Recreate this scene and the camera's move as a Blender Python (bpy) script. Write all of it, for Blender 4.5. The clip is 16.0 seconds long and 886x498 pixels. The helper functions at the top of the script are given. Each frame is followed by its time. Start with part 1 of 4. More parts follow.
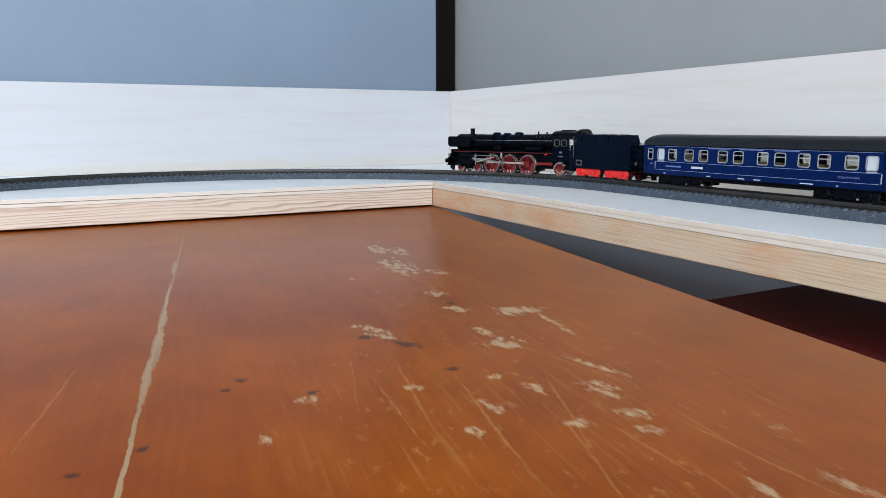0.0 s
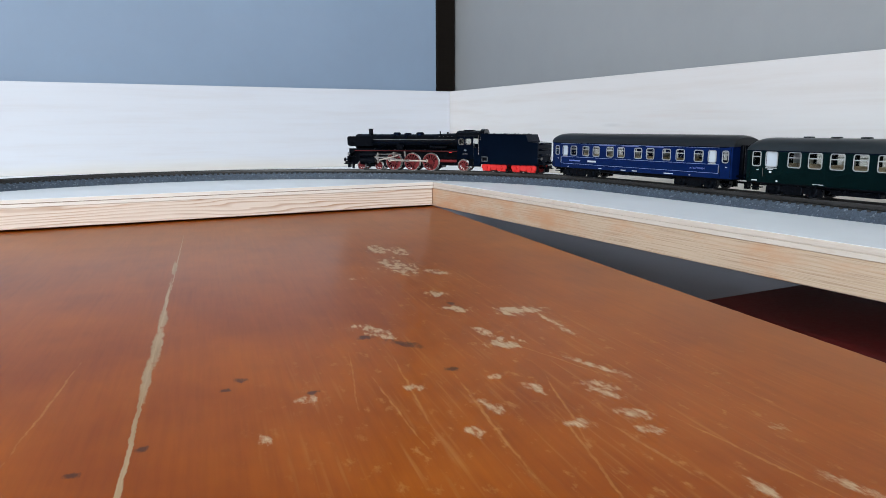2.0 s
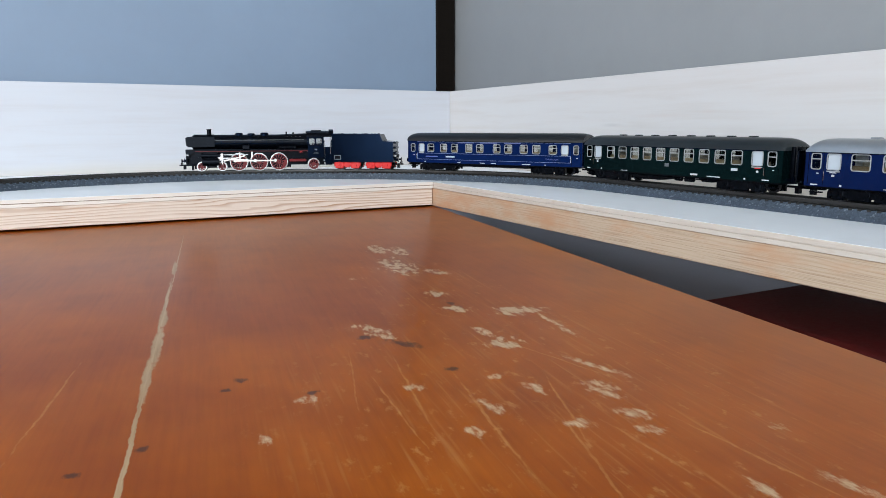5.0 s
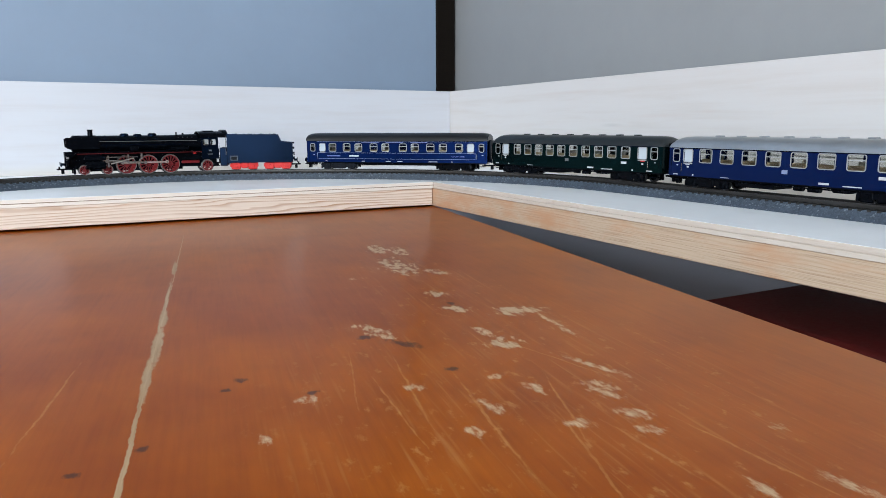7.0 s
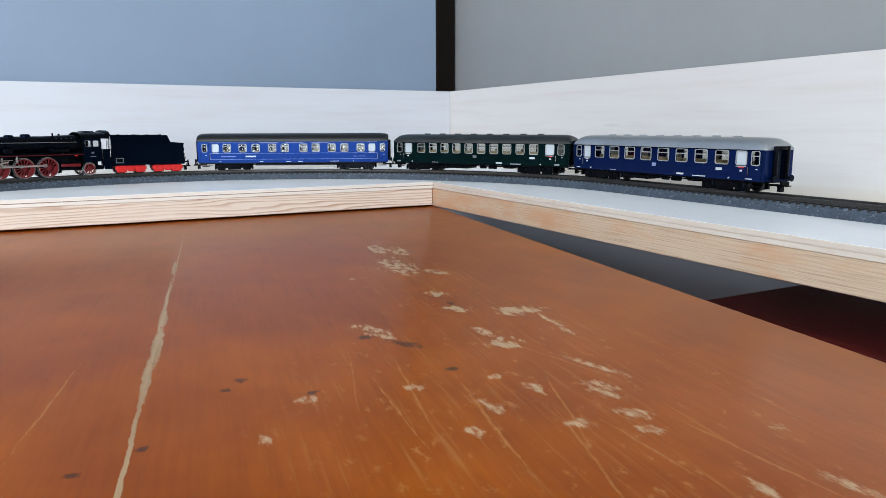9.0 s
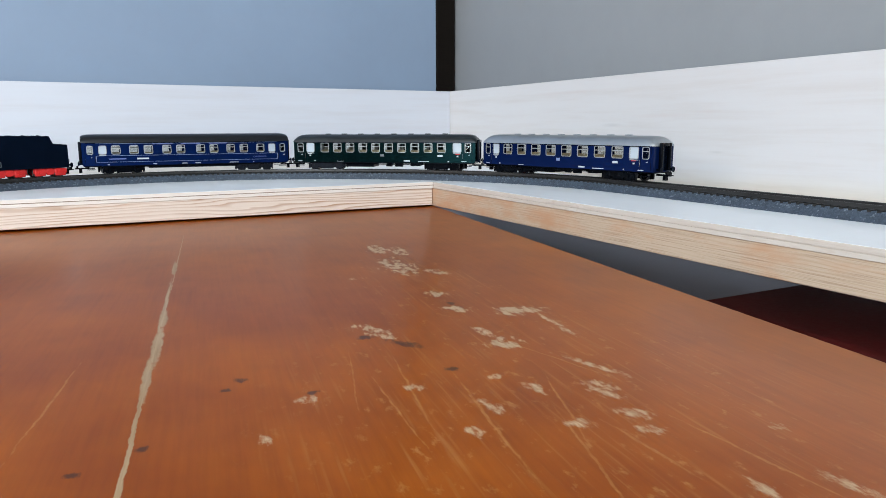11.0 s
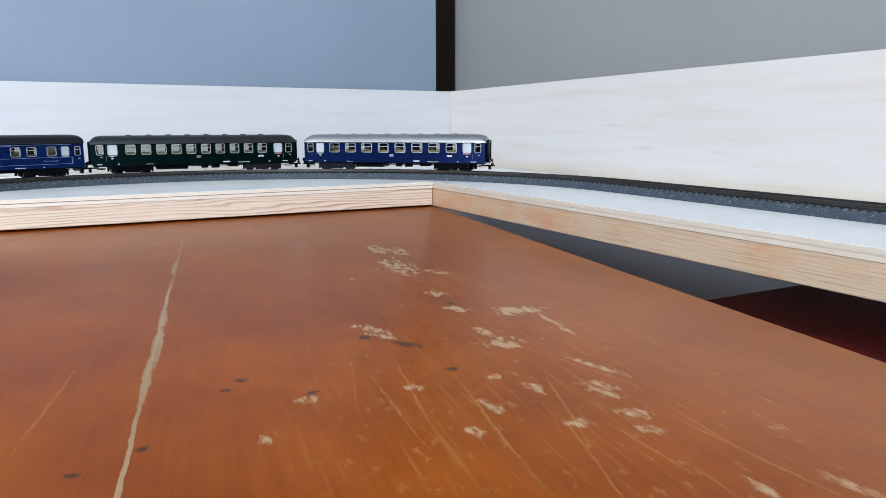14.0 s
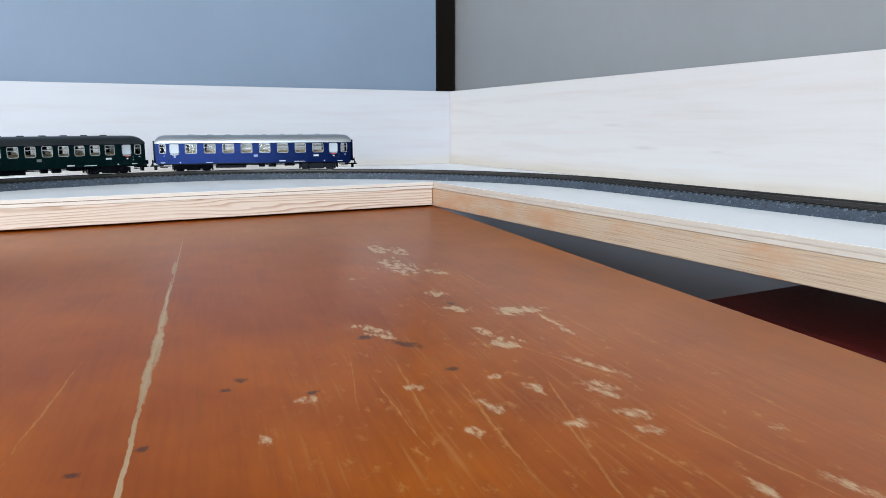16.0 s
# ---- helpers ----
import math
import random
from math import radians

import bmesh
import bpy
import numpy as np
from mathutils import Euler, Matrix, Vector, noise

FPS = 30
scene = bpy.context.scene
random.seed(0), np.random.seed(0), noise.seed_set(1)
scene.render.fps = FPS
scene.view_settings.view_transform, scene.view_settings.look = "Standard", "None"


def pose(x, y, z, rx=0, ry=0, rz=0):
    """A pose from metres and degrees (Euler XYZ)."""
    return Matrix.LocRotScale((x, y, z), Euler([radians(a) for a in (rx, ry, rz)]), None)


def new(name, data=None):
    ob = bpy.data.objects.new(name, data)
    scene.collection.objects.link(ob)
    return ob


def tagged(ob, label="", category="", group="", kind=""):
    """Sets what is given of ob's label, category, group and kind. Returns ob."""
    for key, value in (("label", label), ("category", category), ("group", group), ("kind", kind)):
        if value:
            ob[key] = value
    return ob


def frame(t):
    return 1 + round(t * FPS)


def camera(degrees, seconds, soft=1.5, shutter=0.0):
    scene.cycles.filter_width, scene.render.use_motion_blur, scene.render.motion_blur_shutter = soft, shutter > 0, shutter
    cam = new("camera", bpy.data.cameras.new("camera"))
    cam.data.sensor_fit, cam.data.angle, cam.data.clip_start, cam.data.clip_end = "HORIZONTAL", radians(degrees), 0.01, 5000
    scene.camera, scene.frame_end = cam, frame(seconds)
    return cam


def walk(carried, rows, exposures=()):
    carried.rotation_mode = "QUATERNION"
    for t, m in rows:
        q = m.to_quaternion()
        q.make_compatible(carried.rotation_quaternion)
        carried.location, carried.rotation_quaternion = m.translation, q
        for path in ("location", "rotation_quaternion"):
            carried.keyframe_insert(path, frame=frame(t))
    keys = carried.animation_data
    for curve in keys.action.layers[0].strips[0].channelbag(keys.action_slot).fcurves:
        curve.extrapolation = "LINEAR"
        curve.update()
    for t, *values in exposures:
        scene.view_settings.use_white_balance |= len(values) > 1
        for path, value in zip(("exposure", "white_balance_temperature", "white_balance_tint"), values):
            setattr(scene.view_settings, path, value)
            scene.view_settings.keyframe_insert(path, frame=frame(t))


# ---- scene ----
# ---- camera ----
cam = camera(64.87, 16.0, soft=0.62)
EYE = (-0.35295, -0.70003, 0.08835)
YAW, TILT, LEAN = 27.58, 9.915, -0.162
CAM_POSE = (Matrix.Translation(EYE) @ Matrix.Rotation(radians(-YAW), 4, "Z")
            @ Matrix.Rotation(radians(90 - TILT), 4, "X") @ Matrix.Rotation(radians(LEAN), 4, "Z"))
walk(cam, [(0.0, CAM_POSE), (16.0, CAM_POSE)], exposures=[(0.0, 0.0), (7.0, 0.03), (12.0, 0.07), (16.0, 0.07)])

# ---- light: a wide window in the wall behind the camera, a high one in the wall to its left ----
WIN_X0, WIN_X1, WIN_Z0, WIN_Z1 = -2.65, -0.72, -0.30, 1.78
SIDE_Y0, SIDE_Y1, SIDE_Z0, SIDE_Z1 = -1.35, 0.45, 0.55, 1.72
ROOM_X0, ROOM_X1, ROOM_Y0, ROOM_Y1, ROOM_Z0, ROOM_Z1 = -3.6, 0.345, -2.05, 0.60, -0.74, 1.88

world = bpy.data.worlds.new("world")
scene.world = world
world.use_nodes = True
sky = world.node_tree.nodes.new("ShaderNodeTexSky")
sky.sky_type = "NISHITA"
sky.sun_disc = False
sky.sun_elevation, sky.sun_rotation = radians(38), radians(20)
world.node_tree.links.new(sky.outputs[0], world.node_tree.nodes["Background"].inputs[0])
world.node_tree.nodes["Background"].inputs[1].default_value = 0.12

lamp = bpy.data.lights.new("window_daylight", "AREA")
lamp.shape, lamp.size, lamp.size_y = "RECTANGLE", WIN_X1 - WIN_X0 - 0.1, WIN_Z1 - WIN_Z0 - 0.1
lamp.energy, lamp.color = 90.0, (0.84, 0.935, 1.0)
lamp_ob = new("window_daylight", lamp)
lamp_ob.matrix_world = pose((WIN_X0 + WIN_X1) / 2, ROOM_Y0 - 0.02, (WIN_Z0 + WIN_Z1) / 2, 90, 0, 0)

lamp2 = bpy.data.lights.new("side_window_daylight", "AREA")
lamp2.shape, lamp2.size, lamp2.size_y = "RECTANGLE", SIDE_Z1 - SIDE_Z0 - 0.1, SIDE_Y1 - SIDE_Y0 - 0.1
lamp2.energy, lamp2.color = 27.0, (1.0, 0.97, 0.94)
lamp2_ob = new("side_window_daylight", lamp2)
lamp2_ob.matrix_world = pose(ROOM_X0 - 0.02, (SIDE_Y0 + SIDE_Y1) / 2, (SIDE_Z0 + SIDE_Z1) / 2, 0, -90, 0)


# ---- materials ----
def nodes_of(name, rough=0.5, metal=0.0):
    m = bpy.data.materials.new(name)
    m.use_nodes = True
    nt = m.node_tree
    b = nt.nodes["Principled BSDF"]
    b.inputs["Roughness"].default_value = rough
    b.inputs["Metallic"].default_value = metal
    return m, nt, b


def add(nt, kind, **inputs):
    n = nt.nodes.new(kind)
    for k, v in inputs.items():
        n.inputs[k.replace("_", " ")].default_value = v
    return n


def coords(nt, scale=(1, 1, 1), turn=0.0, loc=(0, 0, 0)):
    tc = nt.nodes.new("ShaderNodeTexCoord")
    mp = nt.nodes.new("ShaderNodeMapping")
    mp.inputs["Scale"].default_value = scale
    mp.inputs["Rotation"].default_value = (0, 0, radians(turn))
    mp.inputs["Location"].default_value = loc
    nt.links.new(tc.outputs["Object"], mp.inputs["Vector"])
    return mp.outputs["Vector"]


def noise_of(nt, vec, scale, detail=4.0, rough=0.55, distort=0.0):
    n = add(nt, "ShaderNodeTexNoise", Scale=scale, Detail=detail, Roughness=rough, Distortion=distort)
    nt.links.new(vec, n.inputs["Vector"])
    return n.outputs["Fac"]


def ramp(nt, fac, *stops):
    r = nt.nodes.new("ShaderNodeValToRGB")
    el = r.color_ramp.elements
    while len(el) < len(stops):
        el.new(0.5)
    for e, (pos, col) in zip(el, stops):
        e.position = pos
        e.color = (*col, 1) if len(col) == 3 else col
    nt.links.new(fac, r.inputs["Fac"])
    return r.outputs["Color"]


def mix(nt, fac, a, b, blend="MIX"):
    n = nt.nodes.new("ShaderNodeMix")
    n.data_type, n.blend_type = "RGBA", blend
    for sock, v in ((n.inputs["Factor"], fac), (n.inputs["A"], a), (n.inputs["B"], b)):
        if isinstance(v, bpy.types.NodeSocket):
            nt.links.new(v, sock)
        elif isinstance(v, tuple):
            sock.default_value = (*v, 1)
        else:
            sock.default_value = v
    return n.outputs["Result"]


def math2(nt, op, a, b=0.0, clamp=False):
    n = nt.nodes.new("ShaderNodeMath")
    n.operation, n.use_clamp = op, clamp
    for sock, v in zip(n.inputs, (a, b)):
        if isinstance(v, bpy.types.NodeSocket):
            nt.links.new(v, sock)
        else:
            sock.default_value = v
    return n.outputs[0]


def bump_on(nt, b, height, strength, dist):
    n = add(nt, "ShaderNodeBump", Strength=strength, Distance=dist)
    nt.links.new(height, n.inputs["Height"])
    nt.links.new(n.outputs["Normal"], b.inputs["Normal"])


def paint(name, col, rough=0.4, metal=0.0, scale=90.0, vary=0.25, bump=0.1, dist=0.0003, spec=0.5):
    """Painted or moulded surface: two scales of colour variation, uneven gloss and fine relief."""
    m, nt, b = nodes_of(name, rough, metal)
    b.inputs["Specular IOR Level"].default_value = spec
    v = coords(nt)
    big, fine = noise_of(nt, v, scale * 0.12, 3), noise_of(nt, v, scale, 5, 0.65)
    dark, light = tuple(c * (1 - vary) for c in col), tuple(min(1, c * (1 + vary)) for c in col)
    c = ramp(nt, big, (0.3, dark), (0.7, light))
    c = mix(nt, 0.35, c, ramp(nt, fine, (0.3, dark), (0.7, light)))
    nt.links.new(c, b.inputs["Base Color"])
    r = nt.nodes.new("ShaderNodeMapRange")
    r.inputs["To Min"].default_value, r.inputs["To Max"].default_value = rough * 0.75, min(1, rough * 1.25)
    nt.links.new(fine, r.inputs["Value"])
    nt.links.new(r.outputs[0], b.inputs["Roughness"])
    bump_on(nt, b, fine, bump, dist)
    return m


def timber(name, light, dark, along="X", rough=0.6, rings=42.0, contrast=1.0, stain=None):
    """Sawn softwood or veneer with grain along one axis."""
    m, nt, b = nodes_of(name, rough)
    stretch = {"X": (0.9, 14, 14), "Y": (14, 0.9, 14)}[along]
    v = coords(nt, stretch)
    w = noise_of(nt, v, rings * 0.16, 3, 0.5, 0.6)
    saw = math2(nt, "FRACT", math2(nt, "MULTIPLY", w, 13.0))
    c = ramp(nt, saw, (0.0, light), (0.62, light), (0.9, dark), (1.0, light))
    fine = noise_of(nt, coords(nt, tuple(s * 9 for s in stretch)), 8.0, 5, 0.7)
    c = mix(nt, min(1.0, 0.75 * contrast), ramp(nt, w, (0.3, light), (0.85, dark)), c)
    c = mix(nt, 0.3, c, ramp(nt, fine, (0.35, dark), (0.65, light)))
    if stain:
        patch = noise_of(nt, coords(nt, (1, 1, 2.5)), 14.0, 3, 0.6)
        c = mix(nt, math2(nt, "MULTIPLY", math2(nt, "SUBTRACT", patch, 0.48, True), 4.5, True), c, stain)
    nt.links.new(c, b.inputs["Base Color"])
    bump_on(nt, b, fine, 0.25, 0.0006)
    return m


XB, YB = 0.2080, 0.3466      # inner faces of the two backboards
RUB_GREY, RUB_PINK = (0.40, 0.38, 0.37), (0.60, 0.50, 0.47)
RUBS = [(-0.0574, 0.0900, 0.022, 0.0026, RUB_GREY), (-0.1372, 0.0998, 0.060, 0.0030, RUB_PINK), (-0.1941, 0.1028, 0.030, 0.0025, RUB_PINK),
        (-0.1099, 0.0650, 0.022, 0.0030, RUB_GREY), (-0.2098, 0.0631, 0.012, 0.0018, RUB_GREY), (0.0300, 0.1310, 0.110, 0.0028, RUB_PINK)]


def pale_board(name, along, pale, warm, deep, rubs=(), shade_or_bare=((0.60, 0.54, 0.48), (0.65, 0.61, 0.56))):
    """Whitish poplar plywood: faint grain streaks and a few warm marks."""
    m, nt, b = nodes_of(name, 0.55)
    b.inputs["Specular IOR Level"].default_value = 0.3
    stretch = {"X": (1.2, 10, 22), "Y": (10, 1.2, 22)}[along]
    streak = noise_of(nt, coords(nt, stretch), 5.0, 5, 0.6, 0.3)
    hairs = noise_of(nt, coords(nt, tuple(s * 5 for s in stretch)), 6.0, 4, 0.7)
    cloud = noise_of(nt, coords(nt), 5.0, 3)
    c = ramp(nt, streak, (0.3, deep), (0.5, warm), (0.72, pale))
    c = mix(nt, 0.3, c, ramp(nt, cloud, (0.35, warm), (0.65, pale)))
    c = mix(nt, math2(nt, "MULTIPLY", math2(nt, "SUBTRACT", hairs, 0.6, True), 1.6, True), c, deep)
    # faint grey and pinkish rub marks along the grain
    for u, z, hl, hh, tone in rubs:
        mp = nt.nodes.new("ShaderNodeMapping")
        mp.vector_type = "TEXTURE"
        mp.inputs["Location"].default_value = (XB, u, z) if along == "Y" else (u, YB, z)
        mp.inputs["Scale"].default_value = (0.05, hl, hh) if along == "Y" else (hl, 0.05, hh)
        nt.links.new(coords(nt), mp.inputs["Vector"])
        ln = nt.nodes.new("ShaderNodeVectorMath")
        ln.operation = "LENGTH"
        nt.links.new(mp.outputs[0], ln.inputs[0])
        near = math2(nt, "SUBTRACT", math2(nt, "ADD", 1.0, math2(nt, "MULTIPLY", math2(nt, "SUBTRACT", streak, 0.5), 1.6)), ln.outputs["Value"], True)
        c = mix(nt, math2(nt, "MULTIPLY", near, 0.32), c, tone)
    # yellowish foot strip, uneven upper edge; its tone also paints in shade behind the coaches
    tc = nt.nodes.new("ShaderNodeTexCoord")
    sep = nt.nodes.new("ShaderNodeSeparateXYZ")
    nt.links.new(tc.outputs["Object"], sep.inputs[0])
    level = math2(nt, "ADD", sep.outputs["Z"], math2(nt, "MULTIPLY", math2(nt, "SUBTRACT", cloud, 0.5), 0.02))
    foot = math2(nt, "MULTIPLY", math2(nt, "SUBTRACT", 0.047, level), 60.0, True)
    c = mix(nt, math2(nt, "MULTIPLY", foot, 0.8), c, ramp(nt, streak, (0.3, shade_or_bare[0]), (0.7, shade_or_bare[1])))
    nt.links.new(c, b.inputs["Base Color"])
    bump_on(nt, b, streak, 0.12, 0.0006)
    return m


def ballast():
    """Moulded grey roadbed: granular, with bright and dark grains."""
    m, nt, b = nodes_of("ballast_grey", 0.55)
    v = coords(nt)
    vor = add(nt, "ShaderNodeTexVoronoi", Scale=900.0)
    nt.links.new(v, vor.inputs["Vector"])
    grains = nt.nodes.new("ShaderNodeSeparateColor")
    nt.links.new(vor.outputs["Color"], grains.inputs[0])
    c = ramp(nt, grains.outputs[0], (0.0, (0.019, 0.027, 0.039)), (0.5, (0.040, 0.056, 0.080)),
             (0.93, (0.068, 0.09, 0.122)), (0.98, (0.24, 0.27, 0.30)))
    blot = noise_of(nt, v, 120.0, 3)
    c = mix(nt, 0.5, c, ramp(nt, blot, (0.3, (0.027, 0.037, 0.053)), (0.75, (0.068, 0.092, 0.128))))
    nt.links.new(c, b.inputs["Base Color"])
    bump_on(nt, b, math2(nt, "ADD", vor.outputs["Distance"], blot), 0.5, 0.0008)
    return m


def glass(name="window_glass", tint=(0.76, 0.77, 0.74)):
    m, nt, b = nodes_of(name, 0.04)
    b.inputs["Base Color"].default_value = (*tint, 1)
    b.inputs["Transmission Weight"].default_value = 1.0
    b.inputs["IOR"].default_value = 1.2
    wob = noise_of(nt, coords(nt), 160.0, 2)
    bump_on(nt, b, wob, 0.06, 0.0004)
    return m


# table veneer: orange-stained, grain along the table, with a long crack, worn flakes, scratches and burns
TABLE_TURN = -9.3
# worn flakes in the table's own axes: x, y (m), half length, half width (mm), turn (degrees)
FLAKES_FAR = [(0.1090, 0.1890, 13, 5.5, -86), (0.1070, 0.1233, 19, 7, -88), (0.1250, 0.0985, 9, 3.5, -63), (0.1070, 0.0440, 5, 5, -19),
              (0.1071, 0.0096, 7, 4, -41), (0.1356, -0.0024, 10, 5.5, -10), (0.1413, -0.0277, 17, 1.6, -93), (0.1078, -0.0480, 7, 5, 16),
              (0.1058, -0.0305, 7, 2, -85), (0.0610, -0.0161, 9, 4, -68), (0.1217, 0.1770, 12, 4, -93), (0.0732, 0.0956, 2.6, 3, -83)]
FLAKES_NEAR = [(0.1188, -0.1044, 5.1, 4.4, -50), (0.1190, -0.1113, 4.8, 2.6, -71), (0.1179, -0.1271, 4.4, 3.2, -52), (0.1156, -0.1395, 3.6, 2.4, -31),
               (0.0977, -0.0986, 4.5, 2.8, -80), (0.0978, -0.1293, 4.0, 2.5, -49), (0.0772, -0.1085, 5.2, 2.1, -81), (0.1280, -0.0834, 12.2, 1.7, -66),
               (0.0654, -0.1240, 2.9, 2.4, -80), (0.0216, -0.0838, 3.4, 2.6, -65), (0.0062, -0.1096, 3.3, 1.4, -75), (0.1433, -0.1830, 7.7, 1.9, -77),
               (0.1531, -0.1501, 2.1, 2.2, -88), (0.0580, -0.0853, 2.8, 2.6, -47), (0.0891, -0.0836, 2.0, 2.3, -49), (0.1218, -0.1781, 4.6, 1.8, -89)]
BURNS = [(0.0544, -0.0219, 3.5, 2.6, -26), (0.0686, -0.0363, 8.4, 2.6, -52), (0.0020, -0.0582, 2.7, 2.0, -37), (-0.0033, -0.0664, 1.6, 1.8, -43),
         (0.1079, 0.0212, 3.0, 1.6, -95), (0.0244, -0.0777, 1.6, 2.0, -73), (-0.0266, -0.1053, 1.6, 1.7, -55), (-0.0426, -0.1160, 1.6, 1.6, -31), (0.0766, -0.0709, 2.0, 2.2, -84)]
SCRATCHES = [(-0.058, -0.060, 34, 0.45, 86), (0.073, -0.115, 36, 0.50, -94), (0.057, -0.083, 30, 0.40, -94), (0.108, -0.150, 17, 0.60, -83), (0.090, -0.150, 30, 0.45, -100),
             (0.048, -0.100, 28, 0.35, -88), (0.100, -0.115, 26, 0.40, -104), (0.132, -0.160, 26, 0.50, -80), (0.040, -0.070, 24, 0.30, -98), (0.118, -0.070, 30, 0.35, -70)]
CRACK = [(-0.0288, 0.195, 100, 0.30, 90), (-0.0296, 0.165, 20, 1.3, 91), (-0.0297, 0.060, 60, 0.8, 90), (-0.0292, 0.038, 14, 1.7, 92), (-0.0291, -0.006, 26, 1.8, 90),
         (-0.0300, -0.045, 22, 1.35, 91), (-0.0300, -0.085, 60, 0.65, 90), (-0.0303, -0.150, 60, 0.6, 90)]


def veneer():
    m, nt, b = nodes_of("orange_veneer", 0.295)
    b.inputs["Specular IOR Level"].default_value = 0.18
    b.inputs["Specular Tint"].default_value = (1.0, 0.80, 0.60, 1)
    v = coords(nt)
    grain = noise_of(nt, coords(nt, (17, 1.5, 1)), 9.0, 5, 0.6, 0.8)
    pores = noise_of(nt, coords(nt, (55, 2.2, 1)), 9.0, 3, 0.6)
    cloud = noise_of(nt, v, 9.0, 4, 0.62)
    blots = noise_of(nt, coords(nt, (1, 0.7, 1), 20), 30.0, 3, 0.5, 0.4)
    c = ramp(nt, grain, (0.25, (0.25, 0.044, 0.001)), (0.5, (0.37, 0.076, 0.001)), (0.78, (0.44, 0.104, 0.002)))
    c = mix(nt, 0.6, c, ramp(nt, cloud, (0.3, (0.19, 0.030, 0.001)), (0.7, (0.50, 0.126, 0.002))))
    c = mix(nt, 0.25, c, ramp(nt, blots, (0.3, (0.18, 0.027, 0.001)), (0.7, (0.48, 0.118, 0.002))))
    c = mix(nt, 0.10, c, ramp(nt, pores, (0.35, (0.17, 0.027, 0.002)), (0.6, (0.45, 0.110, 0.004))))
    # edges of every mark are torn by noise
    tear = add(nt, "ShaderNodeTexNoise", Scale=75.0, Detail=4.0, Roughness=0.65)
    nt.links.new(v, tear.inputs["Vector"])
    off = nt.nodes.new("ShaderNodeVectorMath")
    off.operation = "MULTIPLY_ADD"
    nt.links.new(tear.outputs["Color"], off.inputs[0])
    off.inputs[1].default_value, off.inputs[2].default_value = (0.026, 0.026, 0), (-0.013, -0.013, 0)
    wob = nt.nodes.new("ShaderNodeVectorMath")
    wob.operation = "MULTIPLY_ADD"
    nt.links.new(off.outputs[0], wob.inputs[0])
    wob.inputs[1].default_value = (0.10, 0.10, 0)
    nt.links.new(v, wob.inputs[2])

    def nearness(marks, vec):
        """1 at the middle of the nearest mark, 0 at its edge, less outside."""
        total = None
        for x, y, hl, hw, turn in marks:
            mp = nt.nodes.new("ShaderNodeMapping")
            mp.vector_type = "TEXTURE"
            mp.inputs["Location"].default_value = (x, y, 0)
            mp.inputs["Rotation"].default_value = (0, 0, radians(turn))
            mp.inputs["Scale"].default_value = (hl * 0.0013, hw * 0.0013, 1)
            nt.links.new(vec, mp.inputs["Vector"])
            ln = nt.nodes.new("ShaderNodeVectorMath")
            ln.operation = "LENGTH"
            nt.links.new(mp.outputs[0], ln.inputs[0])
            f = math2(nt, "SUBTRACT", 1.0, ln.outputs["Value"])
            total = f if total is None else math2(nt, "MAXIMUM", total, f)
        return total

    def eaten(near, grit, amount, sharp, cap=0.14):
        """Marks whose edges are eaten into by a grit noise."""
        g = math2(nt, "MULTIPLY", math2(nt, "SUBTRACT", grit, 0.5), amount)
        return math2(nt, "MULTIPLY", math2(nt, "ADD", math2(nt, "MINIMUM", near, cap), g), sharp, True)

    grit_far = noise_of(nt, coords(nt, (1.0, 0.4, 1), 8), 240.0, 4, 0.65)
    grit_near = noise_of(nt, coords(nt, (1.0, 0.4, 1), 10), 420.0, 4, 0.65)
    flakes = math2(nt, "MAXIMUM", eaten(nearness(FLAKES_FAR, wob.outputs[0]), grit_far, 4.4, 2.3, 0.33),
                   eaten(nearness(FLAKES_NEAR, wob.outputs[0]), grit_near, 3.4, 1.25, 0.42))
    lines = eaten(nearness(SCRATCHES, wob.outputs[0]), grit_near, 1.6, 1.4, 0.45)
    burns = eaten(nearness(BURNS, wob.outputs[0]), grit_near, 2.2, 1.7, 0.6)
    crack = eaten(nearness(CRACK, wob.outputs[0]), grit_near, 0.9, 3.0, 0.45)
    # small chips and fine scratches in the rubbed area in front of the camera
    area = math2(nt, "MULTIPLY", nearness([(0.10, -0.10, 85, 120, -8), (0.11, 0.06, 40, 110, 0)], v), 2.2, True)
    chips = noise_of(nt, coords(nt, (1, 0.5, 1), 12), 210.0, 4, 0.65)
    chips = math2(nt, "MULTIPLY", math2(nt, "SUBTRACT", chips, 0.59, True), 8.0, True)
    hair = noise_of(nt, coords(nt, (1, 0.04, 1), 8), 430.0, 2, 0.5)
    hair = math2(nt, "MULTIPLY", math2(nt, "SUBTRACT", hair, 0.60, True), 5.5, True)
    hair2 = noise_of(nt, coords(nt, (1, 0.05, 1), -14), 380.0, 2, 0.5)
    hair2 = math2(nt, "MULTIPLY", math2(nt, "SUBTRACT", hair2, 0.62, True), 5.5, True)
    worn = math2(nt, "MULTIPLY", math2(nt, "MAXIMUM", chips, math2(nt, "MULTIPLY", math2(nt, "MAXIMUM", hair, hair2), 0.7)), area)
    shade_or_bare = flakes
    wood = ramp(nt, pores, (0.3, (0.52, 0.34, 0.18)), (0.7, (0.68, 0.48, 0.29)))
    c = mix(nt, math2(nt, "MULTIPLY", worn, 0.65), c, (0.54, 0.25, 0.075))
    c = mix(nt, math2(nt, "MULTIPLY", lines, 0.6), c, (0.56, 0.27, 0.08))
